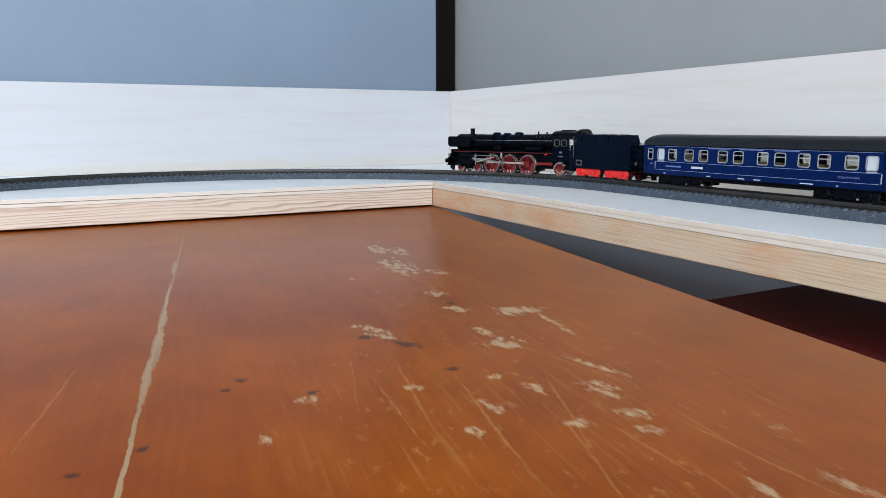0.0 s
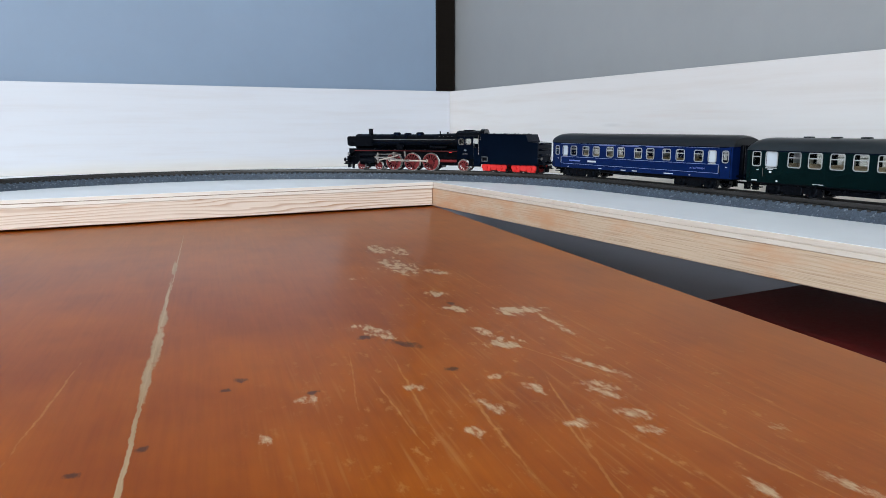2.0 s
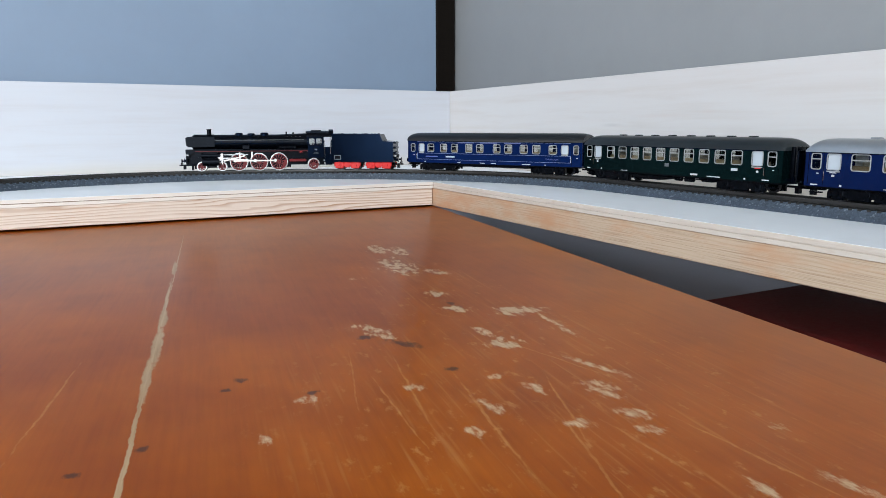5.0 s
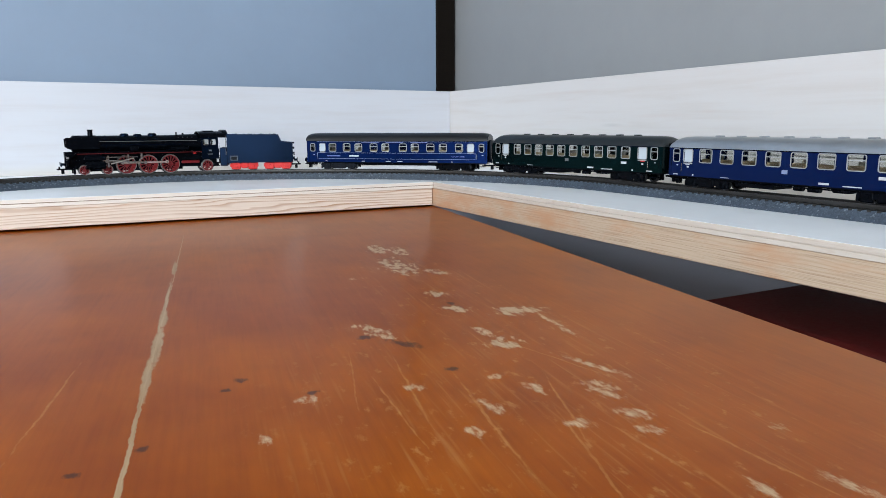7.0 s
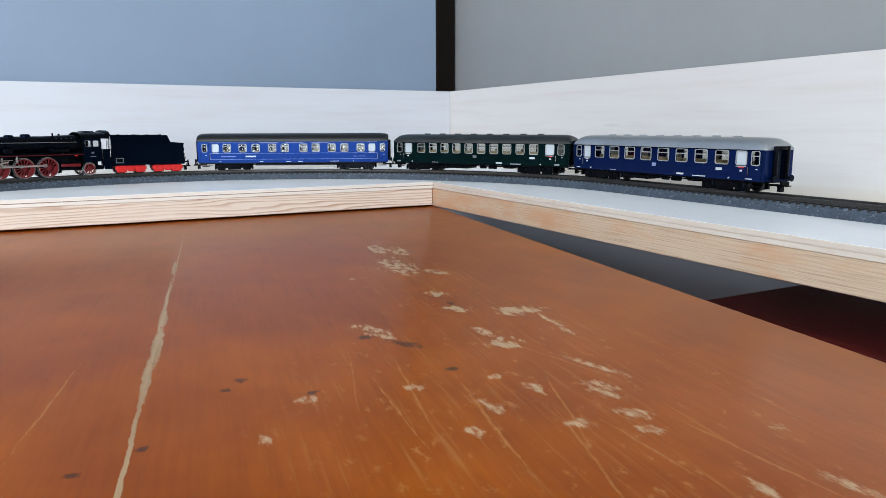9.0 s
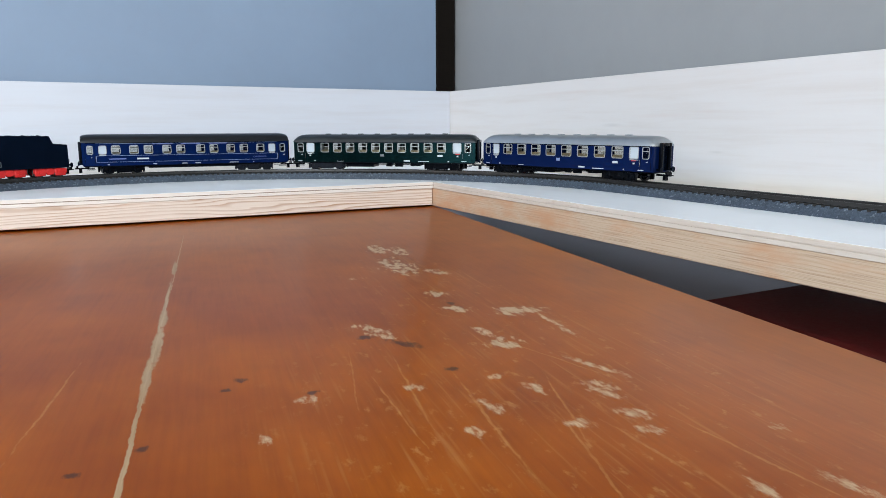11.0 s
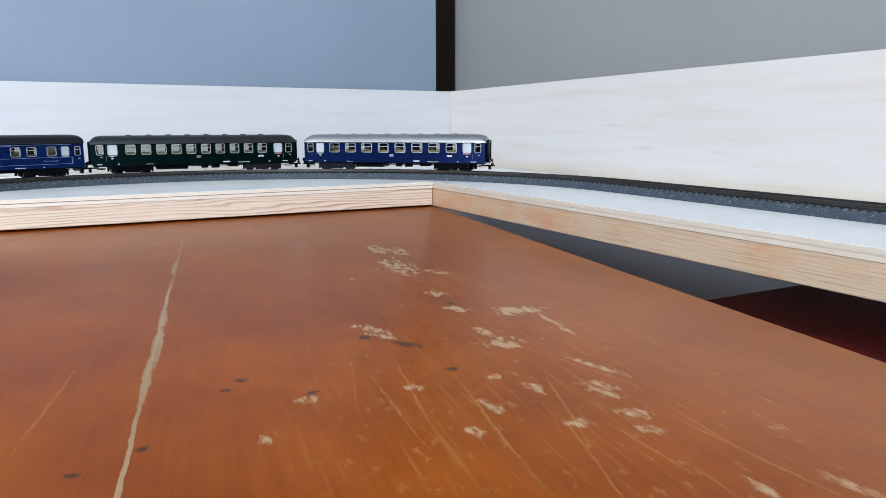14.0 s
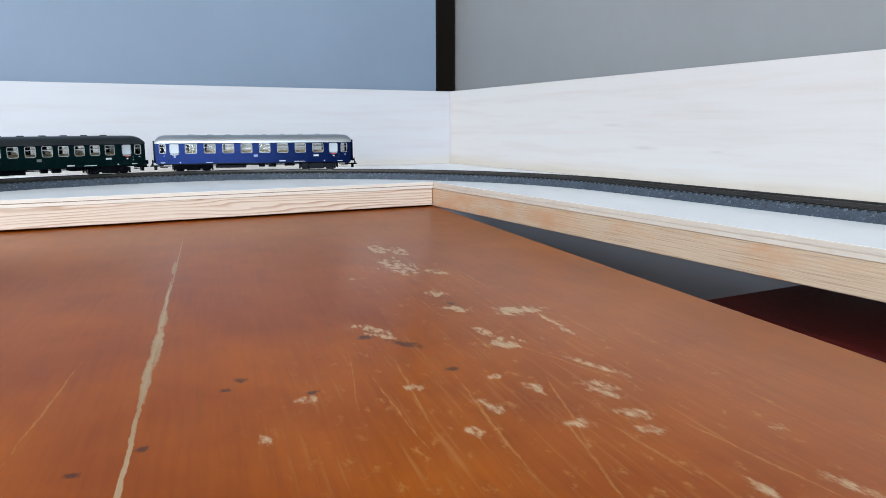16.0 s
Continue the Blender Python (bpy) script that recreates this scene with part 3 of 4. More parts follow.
def track_section(s0, s1):
    global sleeper_mesh
    curved = s0 >= -1e-6 and s0 < TR * radians(149)
    sec = thing("track_section", "curved model track on moulded grey ballast" if curved else "straight model track on moulded grey ballast",
                "model track", "track sections")
    n = 14 if curved else 1
    part("roadbed", sweep(bmesh.new(), BED, s0 + 0.00015, s1 - 0.00015, n), BALLAST, sec, smooth=20)
    for u in (-0.0086, 0.0086):
        part("rail", sweep(bmesh.new(), rail_prof(u), s0 + 0.0001, s1 - 0.0001, n), RAIL, sec)
    if sleeper_mesh is None:
        o = part("sleeper", mkbox(-0.0013, 0.0013, -0.0161, 0.0161, -0.0019, 0.0, bevel=0.0002), SLEEPER, sec)
        sleeper_mesh = o
        first = o
    count = 30
    for i in range(count):
        c, h = line_at(s0 + (s1 - s0) * (i + 0.5) / count)
        m = pose(c.x, c.y, ZB + 0.0080, 0, 0, h)
        if i == 0 and len(sec.children) == 4:
            sleeper_mesh.matrix_basis = m
        else:
            same(sleeper_mesh, sec, m)


for k in range(-6, 0):
    track_section(k * STEP, (k + 1) * STEP)
for k in range(0, 7):
    track_section(k * STEP, (k + 1) * STEP)


# ---- rolling stock; x forward, z from the rail's top ----
WHEELS = []       # (wheel, its place, radius)
BOGIES = []       # (bogie, vehicle's key, x, pivots)


def arc_prof(hw, z0, z1, n=14, power=2.3):
    """A roof section from side to side, flattened on top."""
    pts = []
    for i in range(n + 1):
        a = math.pi * i / n
        cx, sx = math.cos(a), math.sin(a)
        pts.append((hw * math.copysign(abs(cx) ** (2 / power), cx), z0 + (z1 - z0) * abs(sx) ** (2 / power)))
    return pts


def roof_mesh(length, hw, z0, z1, rounded):
    """A roof whose ends slope down where they are rounded."""
    bm = bmesh.new()
    ends = [(0.43, 0), (0.455, 0.03), (0.472, 0.12), (0.485, 0.32), (0.494, 0.62), (0.5, 1.0)]
    stations = [(-f, rounded * d) for f, d in reversed(ends)] + [(f, rounded * d) for f, d in ends]
    rows = []
    for f, drop in stations:
        rows.append([bm.verts.new((f * length, y * (1 - 0.05 * drop), z)) for y, z in arc_prof(hw, z0, z1 - (z1 - z0) * drop * 0.6)])
    for a, b in zip(rows, rows[1:]):
        for j in range(len(a) - 1):
            bm.faces.new((a[j], a[j + 1], b[j + 1], b[j]))
        bm.faces.new((a[0], b[0], b[-1], a[-1]))
    bm.faces.new(rows[0])
    bm.faces.new(rows[-1][::-1])
    return bm


def pierced_side(length, y0, y1, z0, z1, holes):
    """A side wall with openings: holes are (x, half width, z bottom, z top), all of one height."""
    bm = bmesh.new()
    hz0, hz1 = holes[0][2], holes[0][3]
    box(bm, -length / 2, length / 2, y0, y1, z0, hz0)
    box(bm, -length / 2, length / 2, y0, y1, hz1, z1)
    x = -length / 2
    for cx, hw, _, _ in sorted(holes):
        box(bm, x, cx - hw, y0, y1, hz0, hz1)
        x = cx + hw
    box(bm, x, length / 2, y0, y1, hz0, hz1)
    return bm


def ring_frame(hw, hh, t, d):
    """A rounded window frame round an opening, in the x-z plane, d deep."""
    bm = bmesh.new()

    def loop(w, h, r):
        pts = []
        for cx, cz, a0 in ((w - r, h - r, 0), (-w + r, h - r, 90), (-w + r, -h + r, 180), (w - r, -h + r, 270)):
            for k in range(4):
                a = radians(a0 + k * 30)
                pts.append((cx + r * math.cos(a), cz + r * math.sin(a)))
        return pts

    outer, inner = loop(hw + t, hh + t, 0.0018), loop(hw - t * 0.3, hh - t * 0.3, 0.0012)
    rows = [[bm.verts.new((x, y, z)) for x, z in lp] for lp, y in ((outer, 0), (outer, d), (inner, d), (inner, 0))]
    n = len(outer)
    for a in range(4):
        for j in range(n):
            bm.faces.new((rows[a][j], rows[a][(j + 1) % n], rows[(a + 1) % 4][(j + 1) % n], rows[(a + 1) % 4][j]))
    return bm


def small_wheel(parent, x, z, r, ymid, mat=BLACK, rim=STEEL):
    """A wheelset: two flanged wheels on an axle."""
    bm = tube(bmesh.new(), "Y", (0, 0, 0), 0.001, 0.001, 2 * ymid, 8)
    for sgn in (-1, 1):
        turned(bm, [(0.0008, sgn * ymid - 0.0008), (r * 0.34, sgn * ymid - 0.0008), (r * 0.34, sgn * ymid + 0.0008), (0.0008, sgn * ymid + 0.0008)], 14)
        turned(bm, [(r * 0.70, sgn * ymid - 0.0008), (r * 0.85, sgn * ymid - 0.0008), (r * 0.85, sgn * ymid + 0.0008), (r * 0.70, sgn * ymid + 0.0008)], 20)
        for k in range(9):
            bmesh.ops.create_cube(bm, size=1.0, matrix=Matrix.Translation((0, sgn * ymid, 0)) @ Matrix.Rotation(radians(k * 40), 4, "Y")
                                  @ Matrix.Translation((r * 0.52, 0, 0)) @ Matrix.Diagonal((r * 0.42, 0.0010, r * 0.15, 1)))
    w = part("wheelset", bm, mat, parent, loc=(x, 0, z))
    bm = bmesh.new()
    for sgn in (-1, 1):
        turned(bm, [(r * 0.85, sgn * ymid - 0.0011), (r, sgn * ymid - 0.0011), (r, sgn * ymid + 0.0009), (r * 0.85, sgn * ymid + 0.0009)], 24)
        turned(bm, [(r * 0.8, sgn * (ymid - 0.0016) - 0.0004), (r * 1.08, sgn * (ymid - 0.0016) - 0.0004), (r * 1.08, sgn * (ymid - 0.0016) + 0.0004), (r * 0.8, sgn * (ymid - 0.0016) + 0.0004)], 24)
    part("tyre", bm, rim, w, "bright metal tyre")
    WHEELS.append((w, (x, 0, z), r))
    return w


def coach_bogie(parent, x, key, a):
    bm = bmesh.new()
    for sgn in (-1, 1):
        y = sgn * 0.0118
        box(bm, -0.0205, 0.0205, y - 0.0011, y + 0.0011, 0.0034, 0.0080, 0.0003)
        box(bm, -0.0075, 0.0075, y - 0.0013, y + 0.0013, 0.0016, 0.0088, 0.0004)
        for k in (-0.0145, 0.0145):
            box(bm, k - 0.0042, k + 0.0042, y - 0.0015, y + 0.0015, 0.0014, 0.0086, 0.0005)
            tube(bm, "Y", (k, y + sgn * 0.0016, 0.0052), 0.0020, 0.0016, 0.0016, 10)
            for d in (-0.0062, 0.0062):
                tube(bm, "Z", (k + d, y, 0.0062), 0.0010, 0.0010, 0.0034, 8)
        for k in (-0.0208, 0.0208):
            box(bm, k - 0.0009, k + 0.0009, y - 0.001, y + 0.001, 0.0018, 0.0064)
    box(bm, -0.004, 0.004, -0.0118, 0.0118, 0.0062, 0.0088)
    b = part("bogie", bm, BLACK, parent, loc=(x, 0, 0))
    for k in (-0.0145, 0.0145):
        small_wheel(b, k, 0.0054, 0.0054, 0.0084, BLACK, DARK_METAL)
    BOGIES.append((b, key, x, a))
    return b


def buffers_and_hook(parent, x, sgn):
    for y in (-0.0095, 0.0095):
        bm = tube(bmesh.new(), "X", (x + sgn * 0.002, y, 0.0118), 0.0011, 0.0009, 0.004, 10)
        tube(bm, "X", (x + sgn * 0.0044, y, 0.0118), 0.0026, 0.0023, 0.0009, 14)
        part("buffer", bm, BLACK_SATIN, parent)
    bm = mkbox(min(x - sgn * 0.006, x + sgn * 0.0085), max(x - sgn * 0.006, x + sgn * 0.0085), -0.0016, 0.0016, 0.0058, 0.0074, 0.0003)
    box(bm, min(x + sgn * 0.0035, x + sgn * 0.0085), max(x + sgn * 0.0035, x + sgn * 0.0085), -0.0045, 0.0045, 0.0060, 0.0068)
    box(bm, x + sgn * 0.006 - 0.0008, x + sgn * 0.006 + 0.0008, -0.0042, 0.0042, 0.0068, 0.0096)
    box(bm, min(x + sgn * 0.0015, x + sgn * 0.0045), max(x + sgn * 0.0015, x + sgn * 0.0045), -0.0020, 0.0020, 0.0020, 0.0060)
    part("coupling", bm, BLACK, parent, "black loop coupling")


def bar(parent, x0, x1, z0, z1, mat, y, name="print", label=""):
    """A thin printed mark on both sides of a vehicle."""
    for sgn in (1, -1):
        a, b = sorted((sgn * y, sgn * (y + 0.00012)))
        part(name, mkbox(min(sgn * x0, sgn * x1), max(sgn * x0, sgn * x1), a, b, z0, z1), mat, parent, label, smooth=0)


def coach(key, label, paint_mat, roof_mat, windows, frosted, doors, win_z, zs, zr, rounded, frame_mat, a=0.0726, length=0.220):
    """windows, frosted, doors: (x, half width) along the side."""
    c = thing("passenger_coach", label, "train coach", "coaches of the train")
    hw, z0 = 0.0155, 0.0096
    holes = [(x, w, win_z[0], win_z[1]) for x, w in windows + frosted + doors]
    for sgn in (1, -1):
        ya, yb = sorted((sgn * hw, sgn * (hw - 0.0009)))
        hs = [(sgn * x, w, p, q) for x, w, p, q in holes]
        part("side_wall", pierced_side(length, ya, yb, z0, zs, hs), paint_mat, c)
        for kind, lst in (("window", windows), ("frosted_window", frosted), ("door_window", doors)):
            for x, w in lst:
                hh = (win_z[1] - win_z[0]) / 2
                d = sgn * 0.00045
                at = pose(sgn * x, sgn * hw - sgn * 0.0001, (win_z[0] + win_z[1]) / 2)
                fr = part("window", ring_frame(w, hh, 0.00048, d), frame_mat, c, loc=at)
                if kind != "frosted_window":
                    part("crossbar", mkbox(-w, w, min(0, d * 0.6), max(0, d * 0.6), 0.0012, 0.0019), frame_mat, fr)
                pane = part("pane", mkbox(-w, w, -sgn * 0.0006 - 0.0001, -sgn * 0.0006 + 0.0001, -hh, hh), FROSTED if kind == "frosted_window" else GLASS, fr,
                            "white frosted pane" if kind == "frosted_window" else "")
                if kind != "frosted_window":
                    pane.visible_shadow = False
                if kind == "frosted_window":
                    part("sill", mkbox(-w, w, min(0, d), max(0, d), -hh - 0.0016, -hh - 0.0009), frame_mat, fr)
        for x, w in doors:
            for e in (-w - 0.0022, w + 0.0022):
                u0, u1 = sorted((sgn * hw, sgn * (hw + 0.0001)))
                part("door_joint", mkbox(sgn * x + e - 0.00015, sgn * x + e + 0.00015, u0, u1, z0 + 0.001, zs - 0.0006), BLACK, c, smooth=0)
            part("handrail", tube(bmesh.new(), "Z", (sgn * (x + math.copysign(w + 0.0028, -x)), sgn * (hw + 0.0005), 0.0170), 0.00022, 0.00022, 0.006, 6), STEEL, c)
            part("door_handle", mkbox(sgn * x - 0.0022, sgn * x - 0.0006, min(sgn * hw, sgn * (hw + 0.0004)), max(sgn * hw, sgn * (hw + 0.0004)), 0.0182, 0.0188), WHITE_PRINT, c)
            part("step", mkbox(sgn * x - 0.004, sgn * x + 0.004, sgn * 0.0132 - 0.0016, sgn * 0.0132 + 0.0016, 0.0052, 0.0060), BLACK, c)
    for sgn in (1, -1):
        xa, xb = sorted((sgn * length / 2, sgn * (length / 2 - 0.001)))
        part("end_wall", mkbox(xa, xb, -hw + 0.0009, hw - 0.0009, z0, zs), paint_mat, c)
        xa, xb = sorted((sgn * (length / 2 + 0.0001), sgn * (length / 2 + 0.0034)))
        bm = mkbox(xa, xb, -0.0078, -0.0048, 0.0105, 0.0355, 0.0007, 2)
        box(bm, xa, xb, 0.0048, 0.0078, 0.0105, 0.0355, 0.0007, 2)
        box(bm, xa, xb, -0.0048, 0.0048, 0.0325, 0.0355, 0.0007, 2)
        part("gangway", bm, BLACK, c, "black rubber gangway")
        part("gangway_door", mkbox(min(sgn * length / 2, sgn * (length / 2 + 0.0004)), max(sgn * length / 2, sgn * (length / 2 + 0.0004)), -0.0046, 0.0046, 0.0110, 0.0322), BLACK_SATIN, c)
        buffers_and_hook(c, sgn * (length / 2), sgn)
        coach_bogie(c, sgn * a, key, a)
    part("roof", roof_mesh(length + 0.0016, hw + 0.0005, zs, zr, rounded), roof_mat, c)
    for sgn in (1, -1):
        ya, yb = sorted((sgn * (hw - 0.0002), sgn * (hw + 0.0006)))
        part("gutter", mkbox(-length / 2 + 0.004, length / 2 - 0.004, ya, yb, zs - 0.0006, zs + 0.0001), BLACK_SATIN, c)
        part("sill_rail", mkbox(-length / 2 + 0.001, length / 2 - 0.001, min(sgn * (hw - 0.0012), sgn * (hw - 0.0003)), max(sgn * (hw - 0.0012), sgn * (hw - 0.0003)), z0 - 0.0006, z0), BLACK, c)
        # pipes and hangers under the floor
        part("brake_pipe", tube(bmesh.new(), "X", (0, sgn * 0.0122, z0 - 0.0022), 0.0005, 0.0005, 2 * a - 0.044, 8), BLACK, c)
        for x in (-0.034, -0.012, 0.012, 0.034):
            part("hanger", mkbox(x - 0.0006, x + 0.0006, sgn * 0.0122 - 0.0006, sgn * 0.0122 + 0.0006, z0 - 0.0028, z0 - 0.0012), BLACK, c)
    part("floor", mkbox(-length / 2 + 0.001, length / 2 - 0.001, -hw + 0.0009, hw - 0.0009, z0 + 0.0004, z0 + 0.0016), BLACK, c)
    part("underframe", mkbox(-length / 2 + 0.002, length / 2 - 0.002, -hw + 0.0014, hw - 0.0014, z0 - 0.0014, z0 + 0.0004, 0.0002), BLACK, c)
    # compartments: seat backs and a corridor line behind the windows
    part("seats", mkbox(-length / 2 + 0.022, length / 2 - 0.022, -0.0012, 0.0012, z0 + 0.0016, 0.0236), SEAT_TAN, c)
    for x, w in windows[::2]:
        part("partition", mkbox(x + w + 0.0016, x + w + 0.0024, -hw + 0.0012, 0.0, z0 + 0.0016, 0.0262), INTERIOR, c)
    return c


def between(x0, x1, n, hw):
    return [(x0 + (x1 - x0) * i / (n - 1), hw) for i in range(n)]


def text_print(body, size, mat, parent, x, y, z, sgn):
    cu = bpy.data.curves.new("lettering", "FONT")
    cu.body, cu.size, cu.align_x, cu.extrude = body, size, "CENTER", 0.00005
    tmp = new("lettering", cu)
    me = bpy.data.meshes.new_from_object(tmp.evaluated_get(bpy.context.evaluated_depsgraph_get()))
    bpy.data.objects.remove(tmp)
    me.materials.clear()
    me.materials.append(mat)
    o = new("lettering", me)
    o.parent = parent
    o.matrix_basis = pose(sgn * x, sgn * y, z, 90, 0, 180 if sgn > 0 else 0)
    return o


def sleeping_car():
    c = coach("c1", "dark blue sleeping coach with black roof and pale lines", BLUE_SLEEPER, ROOF_BLACK,
              [(x, 0.0042) for x in (0.0768, 0.0588, 0.0440, 0.0250, 0.0105, -0.0109, -0.0253, -0.0439, -0.0587, -0.0777)],
              [(0.0899, 0.0036), (-0.0910, 0.0036)], [(0.1022, 0.0026), (-0.1035, 0.0026)],
              (0.0222, 0.0309), 0.0342, 0.0434, 0.35, SILVER_LINE)
    y = 0.0155
    bar(c, -0.0975, 0.0965, 0.0332, 0.03348, PALE_LINE, y, "line")
    bar(c, -0.0975, 0.0965, 0.0202, 0.02048, PALE_LINE, y, "line")
    bar(c, -0.0975, 0.0965, 0.0134, 0.01368, PALE_LINE, y, "line")
    bar(c, 0.0961, 0.0965, 0.0139, 0.0201, PALE_LINE, y, "line")
    bar(c, -0.0975, -0.0971, 0.0139, 0.0201, PALE_LINE, y, "line")
    bar(c, 0.0440, 0.0560, 0.0160, 0.0177, WHITE_PRINT, y, "label_plate")
    bar(c, 0.0670, 0.0840, 0.0162, 0.0174, DULL_PRINT, y)
    for x0, x1 in ((0.018, 0.040), (-0.011, 0.010), (-0.040, -0.020)):
        bar(c, x0, x1, 0.0322, 0.0331, DULL_PRINT, y, "roof_board")
    for x0, x1 in ((0.084, 0.086), (0.036, 0.040), (0.004, 0.010), (-0.010, -0.004), (-0.052, -0.042), (-0.070, -0.0685)):
        bar(c, x0, x1, 0.0104, 0.0111, WHITE_PRINT, y)
    for sgn in (1, -1):
        text_print("SCHLAFWAGEN", 0.0021, DULL_PRINT, c, -0.0765, y + 0.00006, 0.0160, sgn)
    part("side_skirt", mkbox(-0.05, 0.045, -0.0146, 0.0146, 0.0062, 0.0083, 0.0004), BLACK, c)
    return c


def compartment_coach(key, label, body, roof, n, hw, x_end, frosted_x, door_x):
    c = coach(key, label, body, roof, between(x_end, -x_end, n, hw), [(frosted_x, 0.0046), (-frosted_x, 0.0046)],
              [(door_x, 0.0033), (-door_x, 0.0033)], (0.0214, 0.0316), 0.0326, 0.0418, 1.0, SILVER_LINE)
    y = 0.0155
    for x0, x1, z0, z1 in ((0.100, 0.105, 0.0104, 0.0112), (-0.100, -0.094, 0.0106, 0.0114), (-0.026, -0.0335, 0.0108, 0.0122), (-0.043, -0.056, 0.0104, 0.0111),
                           (0.083, 0.0845, 0.0104, 0.0116), (-0.078, -0.0795, 0.0104, 0.0116), (0.0885, 0.0905, 0.0166, 0.0180), (-0.0885, -0.0905, 0.0162, 0.0176),
                           (-0.066, -0.072, 0.0164, 0.0184), (0.056, 0.048, 0.0104, 0.0108)):
        bar(c, x0, x1, z0, z1, WHITE_PRINT, y)
    bar(c, 0.0875, 0.0920, 0.0190, 0.0196, WHITE_PRINT, y)
    bar(c, -0.0870, -0.0920, 0.0190, 0.0198, RED_BRIGHT, y)
    bar(c, -0.0020, 0.0026, 0.0164, 0.0192, PALE_LINE if key == "c3" else GREY_PRINT, y, "emblem")
    for i in range(8):
        x = 0.072 - 0.144 * i / 7
        part("roof_vent", mkbox(x - 0.003, x + 0.003, -0.0025, 0.0025, 0.0414, 0.0427, 0.0004), roof, c)
    bm = mkbox(0.012, 0.046, -0.011, 0.011, 0.0040, 0.0080, 0.0006)
    box(bm, 0.010, 0.048, -0.0125, -0.0117, 0.0072, 0.0082)
    part("battery_box", bm, BLACK, c)
    bm = tube(bmesh.new(), "X", (-0.006, 0.007, 0.0062), 0.0018, 0.0018, 0.007, 10)
    tube(bm, "X", (-0.018, 0.007, 0.0062), 0.0020, 0.0020, 0.009, 10)
    part("air_tank", bm, BLACK, c)
    part("brake_gear", mkbox(-0.044, -0.032, -0.004, 0.010, 0.0054, 0.0082, 0.0008), BLACK, c)
    return c


LOCO_WHEELS, LOCO_RODS = [], []
DRIVERS, DRV_R, CRANK = (0.0265, 0.0035, -0.0195), 0.0101, 0.0044


def driving_wheel(parent, x, sgn):
    bm = bmesh.new()
    y = 0.0
    r = DRV_R
    # one casting: hub, fourteen spokes and rim
    radii, n = (0.0005, 0.0024, r * 0.83, r * 0.94), 42
    grid = [[bm.verts.new((q * math.cos(2 * math.pi * k / n), y - 0.0008, q * math.sin(2 * math.pi * k / n))) for k in range(n)] for q in radii]
    cast = []
    for ring in range(3):
        for k in range(n):
            if ring != 1 or k % 3 == 0:
                cast.append(bm.faces.new((grid[ring][k], grid[ring][(k + 1) % n], grid[ring + 1][(k + 1) % n], grid[ring + 1][k])))
    grown = bmesh.ops.extrude_face_region(bm, geom=cast)
    bmesh.ops.translate(bm, verts=[v for v in grown["geom"] if isinstance(v, bmesh.types.BMVert)], vec=(0, 0.0016, 0))
    box(bm, -0.0018, 0.0018, -0.0012, 0.0012, 0.0, CRANK + 0.0016, 0.0005)
    bmesh.ops.create_cube(bm, size=1.0, matrix=Matrix.Translation((0, 0, -0.0066)) @ Matrix.Diagonal((0.009, 0.0016, 0.0028, 1)))
    w = part("driving_wheel", bm, RED, parent, "red spoked driving wheel", loc=(x, sgn * 0.0085, DRV_R))
    bm = turned(bmesh.new(), [(r * 0.935, -0.0012), (r * 0.985, -0.0012), (r, -0.0007), (r, 0.0007), (r * 0.985, 0.0012), (r * 0.935, 0.0012)], 40)
    turned(bm, [(r * 0.9, -sgn * 0.0017 - 0.0004), (r * 1.045, -sgn * 0.0017 - 0.0003), (r * 1.06, -sgn * 0.0017), (r * 1.045, -sgn * 0.0017 + 0.0003), (r * 0.9, -sgn * 0.0017 + 0.0004)], 40)
    part("tyre", bm, STEEL, w, "bright metal tyre")
    part("crank_pin", tube(bmesh.new(), "Y", (0, sgn * 0.0022, CRANK), 0.0011, 0.0011, 0.0036, 10), STEEL, w)
    LOCO_WHEELS.append((w, (x, sgn * 0.0085, DRV_R), DRV_R, 0.0 if sgn > 0 else 90.0))


